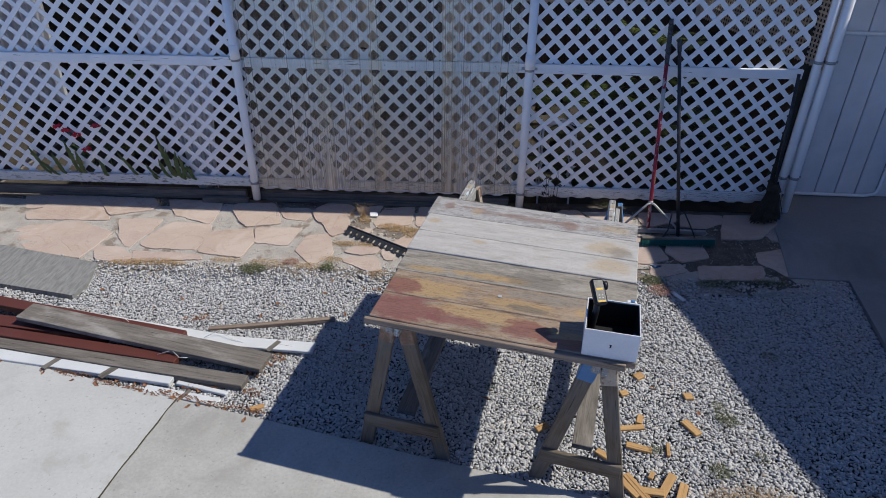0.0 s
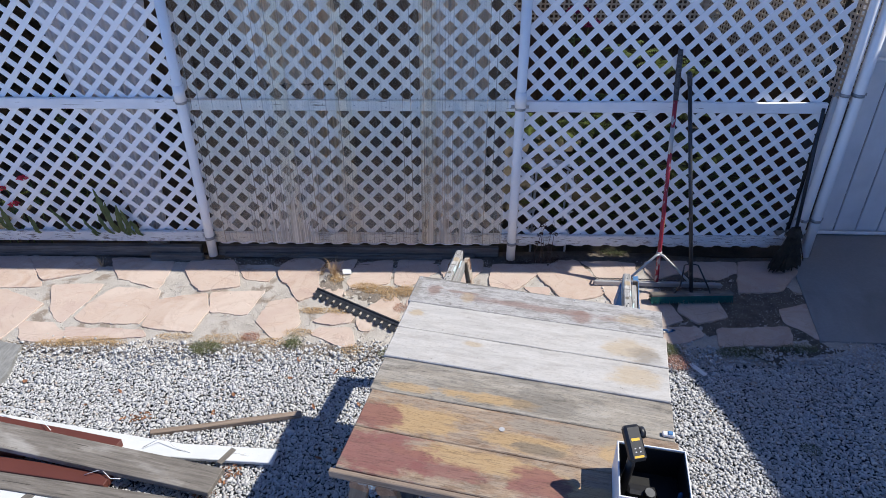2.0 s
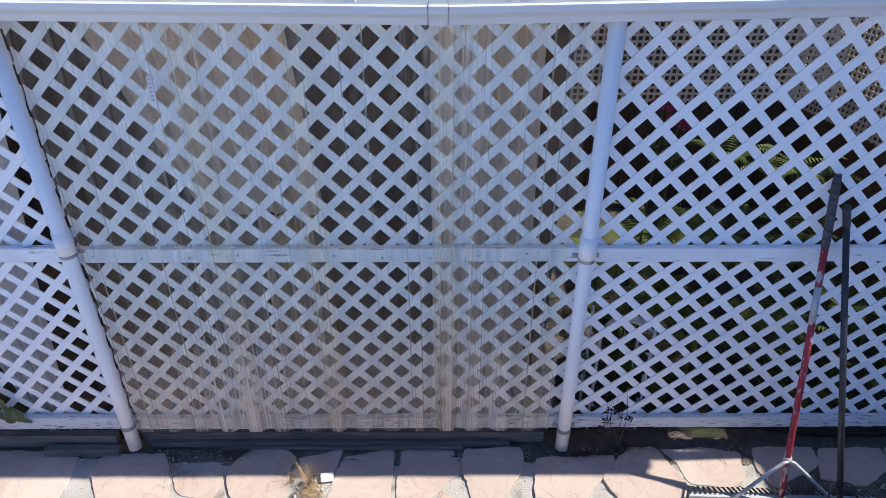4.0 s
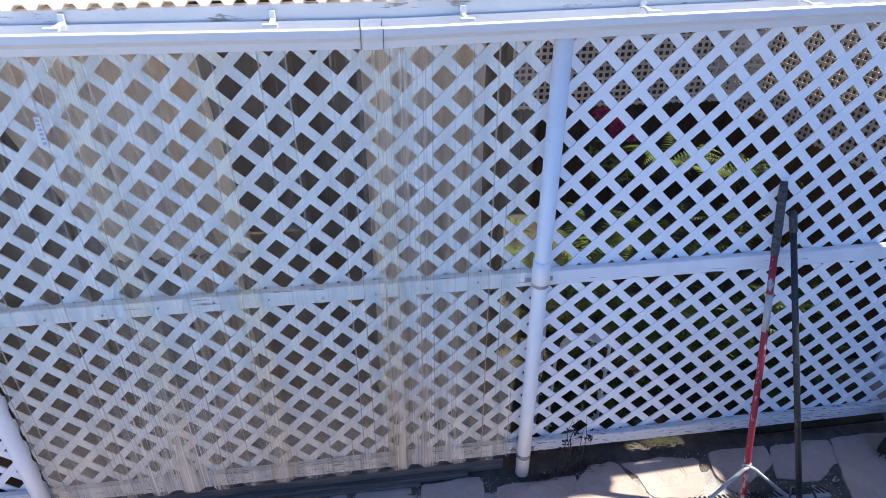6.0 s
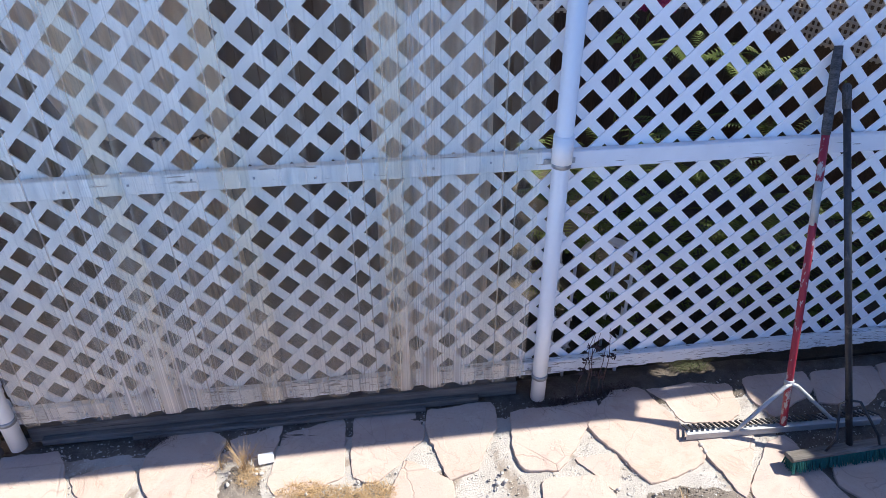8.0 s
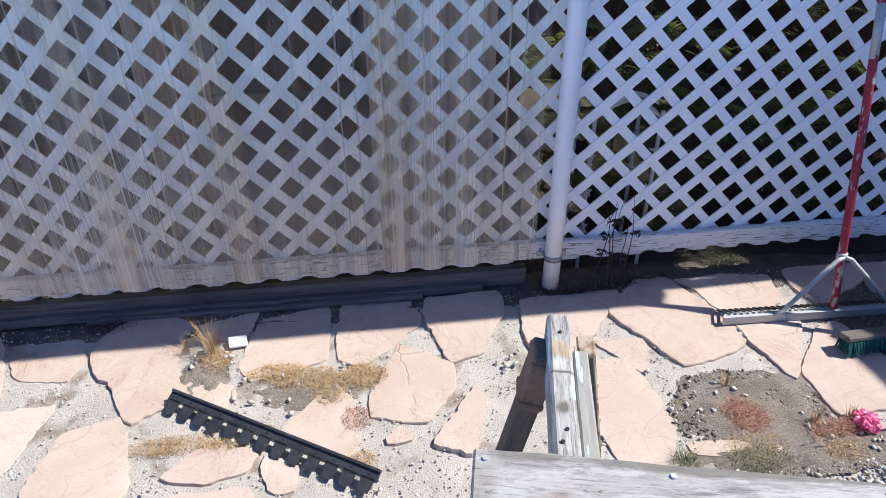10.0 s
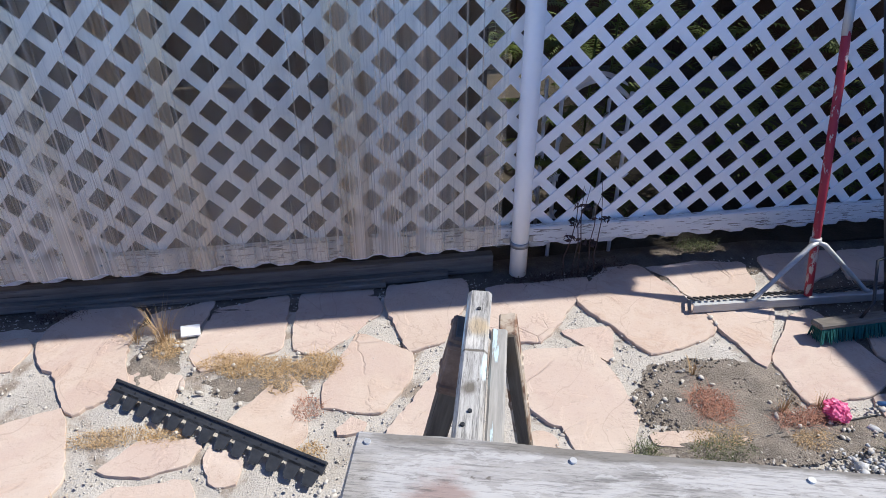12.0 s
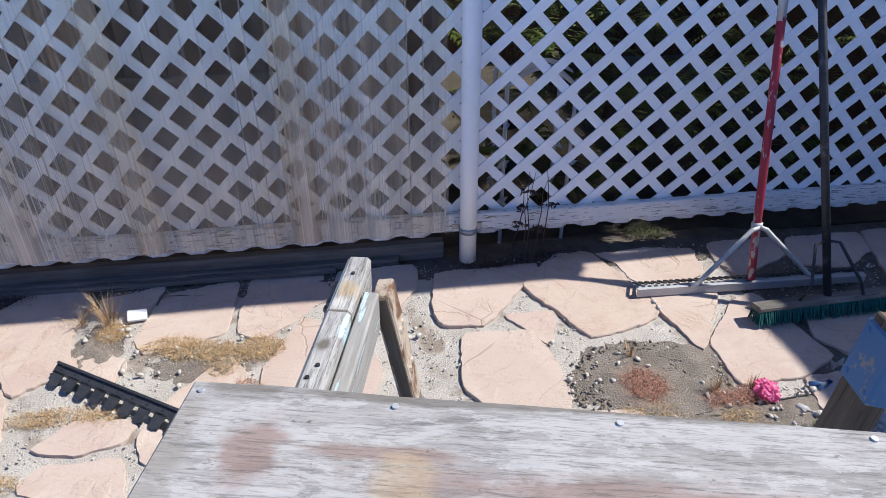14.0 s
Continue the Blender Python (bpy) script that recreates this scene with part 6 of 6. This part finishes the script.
flag(-2.12, -0.30, -2.06, -0.34, -1.92, -0.36, -1.89, -0.24, -1.93, -0.17, -2.17, -0.21)
flag(-2.48, -0.42, -2.40, -0.50, -2.13, -0.42, -2.20, -0.21, -2.28, -0.05, -2.62, -0.07, -2.62, -0.21)
flag(-1.80, -0.37, -1.76, -0.39, -1.65, -0.59, -1.63, -0.61, -1.49, -0.50, -1.55, -0.27, -1.52, -0.08, -1.60, -0.03, -1.79, 0.02, -1.86, -0.12, -1.87, -0.24)
flag(-1.46, -0.17, -1.31, -0.20, -1.26, -0.03, -1.50, -0.09)
flag(-1.30, -0.36, -1.25, -0.45, -1.17, -0.44, -0.98, -0.37, -0.97, -0.01, -1.25, -0.08, -1.28, -0.28)
flag(-0.93, -0.38, -0.84, -0.42, -0.73, -0.34, -0.59, -0.18, -0.62, -0.01, -0.91, -0.01, -0.93, -0.20)
flag(-0.82, -0.60, -0.82, -0.69, -0.63, -0.74, -0.51, -0.58, -0.50, -0.46, -0.69, -0.32)
flag(-1.13, -0.73, -0.92, -0.87, -0.87, -0.81, -0.89, -0.58, -0.95, -0.50)
flag(-1.48, -0.50, -1.31, -0.59, -1.30, -0.49, -1.42, -0.41, -1.50, -0.38)
flag(-1.45, -0.88, -1.37, -0.89, -1.22, -0.87, -1.19, -0.78, -1.37, -0.76, -1.48, -0.86)
flag(-1.12, -0.96, -1.07, -0.96, -1.05, -0.88, -1.16, -0.80, -1.17, -0.88)
flag(-0.77, -0.81, -0.69, -0.81, -0.68, -0.78, -0.72, -0.75, -0.77, -0.79)
flag(-0.62, -0.84, -0.50, -0.90, -0.41, -0.67, -0.43, -0.57, -0.52, -0.71)
flag(-0.58, -0.14, -0.55, -0.25, -0.51, -0.45, -0.38, -0.41, -0.24, -0.16, -0.24, 0.02, -0.56, 0.03)
flag(-0.19, -0.32, -0.17, -0.44, -0.02, -0.47, 0.10, -0.34, 0.22, -0.20, 0.29, -0.08, -0.15, -0.10)
flag(0.19, -0.23, 0.36, -0.59, 0.51, -0.56, 0.64, -0.51, 0.67, -0.48, 0.64, -0.31, 0.59, -0.15, 0.53, 0.04, 0.39, 0.08)
flag(0.63, -0.13, 0.67, -0.26, 0.87, -0.30, 0.97, -0.24, 1.01, -0.06, 0.83, 0.07, 0.57, 0.07)
flag(0.73, -0.71, 0.77, -0.68, 0.95, -0.39, 0.67, -0.37)
flag(0.20, -0.61, 0.27, -0.42, 0.08, -0.41)
flag(-0.14, -0.73, -0.14, -0.80, -0.06, -0.88, -0.04, -1.00, 0.11, -1.04, 0.19, -0.88, 0.20, -0.70, 0.16, -0.52, -0.10, -0.51)
flag(0.78, -0.68, 0.78, -0.89, 1.02, -0.89, 1.17, -0.81, 1.14, -0.63, 1.10, -0.42, 1.00, -0.44)
flag(-0.20, -0.97, -0.10, -0.98, -0.10, -0.90, -0.19, -0.89)
flag(0.20, -0.99, 0.32, -1.01, 0.52, -1.01, 0.50, -0.97, 0.20, -0.95)
flag(1.07, -0.18, 1.12, -0.30, 1.42, -0.14, 1.44, 0.02, 1.10, 0.04)
flag(1.39, -0.24, 1.60, -0.29, 1.80, -0.17, 1.84, 0.01, 1.48, 0.02)
flag(-3.88, -0.14, -3.69, -0.36, -3.36, -0.24, -3.33, -0.13, -3.43, 0.04, -3.97, 0.02)
flag(-3.44, -0.72, -3.28, -0.89, -3.21, -0.65, -3.19, -0.41, -3.57, -0.44)
flag(-3.14, -0.57, -3.21, -0.84, -3.13, -0.89, -2.71, -0.90, -2.68, -0.64, -2.73, -0.47, -3.07, -0.46)
flag(-3.22, -0.16, -3.10, -0.33, -2.75, -0.46, -2.74, -0.21, -2.78, 0.05, -3.29, 0.04)
flag(-2.69, -0.81, -2.68, -0.93, -2.31, -0.99, -2.27, -0.73, -2.35, -0.52, -2.68, -0.61)
flag(-2.25, -0.76, -1.97, -0.78, -1.92, -0.48, -2.31, -0.51)
flag(-1.70, -1.07, -1.56, -0.89, -1.67, -0.58, -1.84, -0.63, -1.89, -0.87)
flag(-3.13, -1.09, -2.61, -1.04, -2.65, -0.98, -3.21, -0.95)
flag(-3.45, -1.10, -3.20, -1.10, -3.19, -1.02, -3.34, -0.89, -3.57, -0.89)
flag(-1.26, -1.12, -1.15, -1.12, -1.20, -0.93, -1.43, -0.93, -1.47, -1.00)
flag(-4.50, -0.29, -4.38, -0.25, -4.41, -0.00, -4.67, -0.01)
flag(-4.45, -0.38, -4.39, -0.48, -3.66, -0.44, -3.98, -0.02, -4.39, -0.00, -4.36, -0.28)
flag(-4.10, -0.97, -3.82, -1.03, -3.60, -1.08, -3.52, -0.67, -3.92, -0.49, -4.33, -0.59, -4.40, -0.69)
flag(1.70, -0.47, 2.03, -0.44, 2.27, -0.19, 2.32, 0.08, 1.86, 0.04)
flag(1.17, -0.71, 1.27, -0.85, 1.51, -0.77, 1.51, -0.55, 1.23, -0.58)
flag(1.34, -1.09, 1.84, -1.08, 1.90, -0.88, 1.39, -0.91)
flag(1.90, -0.82, 2.06, -1.01, 2.22, -0.74, 2.26, -0.57, 1.93, -0.67)
flag(0.98, -1.05, 1.09, -1.07, 1.27, -0.98, 1.25, -0.89, 1.01, -0.90)

# ---- gravel: crushed stones of uneven shape, one joined mesh ----
ICO = bmesh.new()
bmesh.ops.create_icosphere(ICO, subdivisions=1, radius=1.0)
ico_v = np.array([v.co[:] for v in ICO.verts])
ico_f = np.array([[v.index for v in f.verts] for f in ICO.faces])
ICO.free()


pebble_mat = surface("tan_grey_pebbles", (0.36, 0.335, 0.30), (0.62, 0.58, 0.53), 30.0, 160.0, rough=0.9, bump=0.5, vary=0.0)


def stones(name, xy, z, size, label, rng, flat=0.75, mt=None):
    n = len(xy)
    v = ico_v[None] * (1 + rng.uniform(-0.45, 0.40, (n, len(ico_v), 1)))
    v = v * np.stack([rng.uniform(0.75, 1.35, n), rng.uniform(0.65, 1.1, n), rng.uniform(0.55, 0.9, n) * flat / 0.75], 1)[:, None]
    a, t = rng.uniform(0, 6.283, n), rng.uniform(-0.6, 0.6, n)
    ct, st_ = np.cos(t)[:, None], np.sin(t)[:, None]
    x, y, zz = v[..., 0], v[..., 1] * ct - v[..., 2] * st_, v[..., 1] * st_ + v[..., 2] * ct
    ca, sa = np.cos(a)[:, None], np.sin(a)[:, None]
    s = (size * rng.lognormal(0, 0.25, n))[:, None]
    pts = np.stack([(x * ca - y * sa) * s + xy[:, :1], (x * sa + y * ca) * s + xy[:, 1:], zz * s + z[:, None]], -1).reshape(-1, 3)
    faces = (ico_f[None] + (np.arange(n) * len(ico_v))[:, None, None]).reshape(-1, 3)
    me = bpy.data.meshes.new(name)
    me.vertices.add(len(pts))
    me.vertices.foreach_set("co", pts.ravel().astype(np.float32))
    me.loops.add(faces.size)
    me.loops.foreach_set("vertex_index", faces.ravel().astype(np.int32))
    me.polygons.add(len(faces))
    me.polygons.foreach_set("loop_start", np.arange(0, faces.size, 3, dtype=np.int32))
    me.update(calc_edges=True)
    ob = link_mesh(name, me, mt or gravel_stone)
    return tagged(ob, label, "gravel", kind="stuff")


def off_flags(xy, spare=0.0):
    """Those points that lie beside the flagstones, and a small share of those on them."""
    on = np.zeros(len(xy), bool)
    for poly in FLAGS:
        odd = np.zeros(len(xy), bool)
        for p, q in zip(poly, poly[1:] + poly[:1]):
            if p.y != q.y:
                odd ^= ((p.y > xy[:, 1]) != (q.y > xy[:, 1])) & (xy[:, 0] < (q.x - p.x) * (xy[:, 1] - p.y) / (q.y - p.y) + p.x)
        on |= odd
    return xy[~on | (rng.random(len(xy)) < spare)]


rng = np.random.default_rng(3)
step = 0.0127
gx, gy = np.meshgrid(np.arange(-4.8, 2.6, step), np.arange(-3.75, -1.02, step))
xy = np.stack([gx.ravel(), gy.ravel()], 1) + rng.uniform(-0.0065, 0.0065, (gx.size, 2))
edge = -1.205 + 0.05 * np.sin(xy[:, 0] * 2.3) + 0.04 * np.sin(xy[:, 0] * 7.1 + 1) + rng.normal(0, 0.035, len(xy))
edge = np.where(xy[:, 0] > 1.9, -1.05, edge)
keep = (xy[:, 1] < edge) & (xy[:, 1] > -3.105 - 0.235 * xy[:, 0] + 0.012) & (xy[:, 0] < 2.50 + (xy[:, 1] + 1.05) * 0.16 - 0.012)
xy = xy[keep]
z = -0.034 + 0.013 * rng.random(len(xy)) + 0.008 * np.sin(xy[:, 0] * 3.1) * np.sin(xy[:, 1] * 4.3)
stones("gravel", xy, z, 0.0090, "loose grey crushed gravel", rng, 0.62)
# stray stones in the joints and the bare soil
n = 200
xy = np.stack([rng.uniform(-4.8, 2.2, n), rng.uniform(-1.2, -0.02, n)], 1)
band = np.stack([rng.uniform(-4.8, 2.2, 900), -1.145 + rng.normal(0, 0.06, 900)], 1)
soil = np.stack([rng.uniform(0.2, 0.95, 70), rng.uniform(-1.0, -0.62, 70)], 1)
foot = np.stack([rng.uniform(-4.4, 2.2, 420), rng.uniform(-0.14, -0.02, 420)], 1)
xy = off_flags(np.concatenate([xy, band, soil, foot]), 0.06)
stones("stray_stones", xy, np.full(len(xy), -0.012) + rng.uniform(-0.006, 0.004, len(xy)), 0.0066, "stray gravel stones between the flagstones", rng, 0.6, pebble_mat)
xy = np.stack([rng.uniform(-4.6, 1.9, 2600), -1.175 + rng.normal(0, 0.055, 2600)], 1)
xy = off_flags(xy, 0.1)
xy = xy[(xy[:, 0] < 0.12) | (xy[:, 0] > 0.75) | (xy[:, 1] < -1.19)]
stones("strewn_gravel", xy, np.full(len(xy), -0.010) + rng.uniform(-0.008, 0.004, len(xy)), 0.0095, "gravel strewn over the soil before the path", rng)
spots_at = ((0.282, -0.834, 0.06, 12), (0.363, -0.731, 0.08, 8), (0.934, -1.041, 0.10, 34), (-1.395, -0.318, 0.05, 12), (-1.231, -0.483, 0.14, 14), (-1.526, -1.041, 0.16, 26), (-0.666, -0.545, 0.08, 8), (-0.939, -0.421, 0.05, 8), (0.603, -0.876, 0.14, 8), (-0.333, -0.473, 0.05, 8), (0.131, -0.576, 0.06, 8), (-1.058, -0.648, 0.05, 6), (-0.884, -1.041, 0.06, 8), (0.666, -0.473, 0.04, 6))
xy = np.concatenate([np.stack([rng.normal(cx, r, k), rng.normal(cy, r * 0.6, k)], 1) for cx, cy, r, k in spots_at])
xy = off_flags(xy, 0.04)
stones("pebbles", xy, np.full(len(xy), 0.004), 0.0085, "pale pebbles lying in the joints and soil", rng, 0.65, pebble_mat)
n = 2600
xy = np.concatenate([np.stack([rng.normal(0.48, 0.16, n // 2), rng.normal(-0.82, 0.12, n // 2)], 1), np.stack([rng.uniform(-4.6, 1.2, n // 2), rng.normal(-1.145, 0.05, n // 2)], 1)])
xy = xy[(((xy[:, 0] - 0.483) / 0.30) ** 2 + ((xy[:, 1] + 0.834) / 0.22) ** 2 < 0.9) | (xy[:, 1] < -1.08)]
xy = off_flags(xy)
stones("clods", xy, np.full(len(xy), -0.007) + rng.uniform(-0.004, 0.004, len(xy)), 0.0046, "small clods on bare soil", rng, 0.75, dirt)
n = 12000
xy = off_flags(np.stack([rng.uniform(-4.8, 2.3, n), rng.uniform(-1.25, -0.02, n)], 1), 0.04)
n = len(xy)
stones("grit", xy, np.full(n, -0.006) + rng.uniform(-0.004, 0.003, n), 0.0032, "fine grit between the flagstones", rng, 0.6, pebble_mat)
rl = random.Random(17)
for k in range(92):
    x = rl.uniform(-4.0, 1.3)
    y = rl.uniform(-2.3, -1.15) if k < 34 else rl.uniform(-2.55, -2.2)
    if y < SLAB(x) + 0.05:
        y = SLAB(x) + 0.06
    lift = -0.018
    if k >= 46:                      # drifted against the board pile and the slab edge
        x = rl.uniform(-3.5, -1.65)
        y = SLAB(x) + rl.uniform(-0.05, 0.14)
        lift = 0.0 if y < SLAB(x) else -0.018
        if k >= 74:
            x, y = rl.uniform(-2.2, -1.62), rl.uniform(-2.28, -2.02)
            lift = -0.018
    b = bmesh.new()
    L, w_ = rl.uniform(0.015, 0.032), rl.uniform(0.008, 0.014)
    pts = [(-L, 0, 0.003), (-L * 0.3, w_, 0.008), (L * 0.5, w_ * 0.8, 0.006), (L, 0, 0.010), (L * 0.4, -w_, 0.004), (-L * 0.4, -w_ * 0.9, 0.007)]
    mid = b.verts.new((0, 0, 0.0))
    vs = [b.verts.new(p) for p in pts]
    for i in range(6):
        b.faces.new((mid, vs[i], vs[(i + 1) % 6]))
    solo("dry_leaf", b, leaf_brown, "curled dry brown leaf on the gravel", "leaf", "dry leaves", m=Matrix.Translation((x, y, lift)) @ pose(0, 0, 0, rl.uniform(-25, 25), rl.uniform(-25, 25), rl.uniform(0, 360)))

# loose strings on the board pile
for pts in (((-3.387, -1.847, 0.115), (-3.089, -1.805, 0.085), (-2.888, -1.867, 0.088), (-2.736, -1.991, 0.092)), ((-2.207, -2.053, 0.03), (-2.109, -2.002, 0.06), (-2.038, -2.043, 0.03), (-1.938, -2.074, 0.02)), ((-2.431, -2.260, 0.05), (-2.342, -2.239, 0.07), (-2.282, -2.281, 0.05), (-2.222, -2.291, 0.06))):
    solo("string", tube_bm(pts, 0.002, 6), paper_white, "loose white string lying over the boards", "string", "strings on the boards")

# brown leaf litter drifted along the slab edge and under the boards
rd = random.Random(44)
for k in range(16):
    x = -3.4 + k * 0.115 + rd.uniform(-0.04, 0.04)
    y = SLAB(x) + rd.uniform(-0.01, 0.05)
    solo("leaf_litter", leaf_clump(rd.randint(30, 90), 0.07, 0.018, 0.012, 0.008, rd), leaf_brown, "crumbled brown leaf litter along the slab edge", "leaf litter", "leaf litter", m=Matrix.Translation((x, y, 0.003)) @ pose(0, 0, 0, 0, 0, -13))
for (x, y) in ((-1.688, -2.177), (-1.785, -2.322), (-1.981, -2.446), (-2.129, -2.477), (-1.762, -2.508), (-2.342, -1.785)):
    solo("leaf_litter", leaf_clump(70, 0.06, 0.04, 0.02, 0.010, rd), leaf_brown, "crumbled brown leaf litter beside the boards", "leaf litter", "leaf litter", m=Matrix.Translation((x, y, -0.012)))
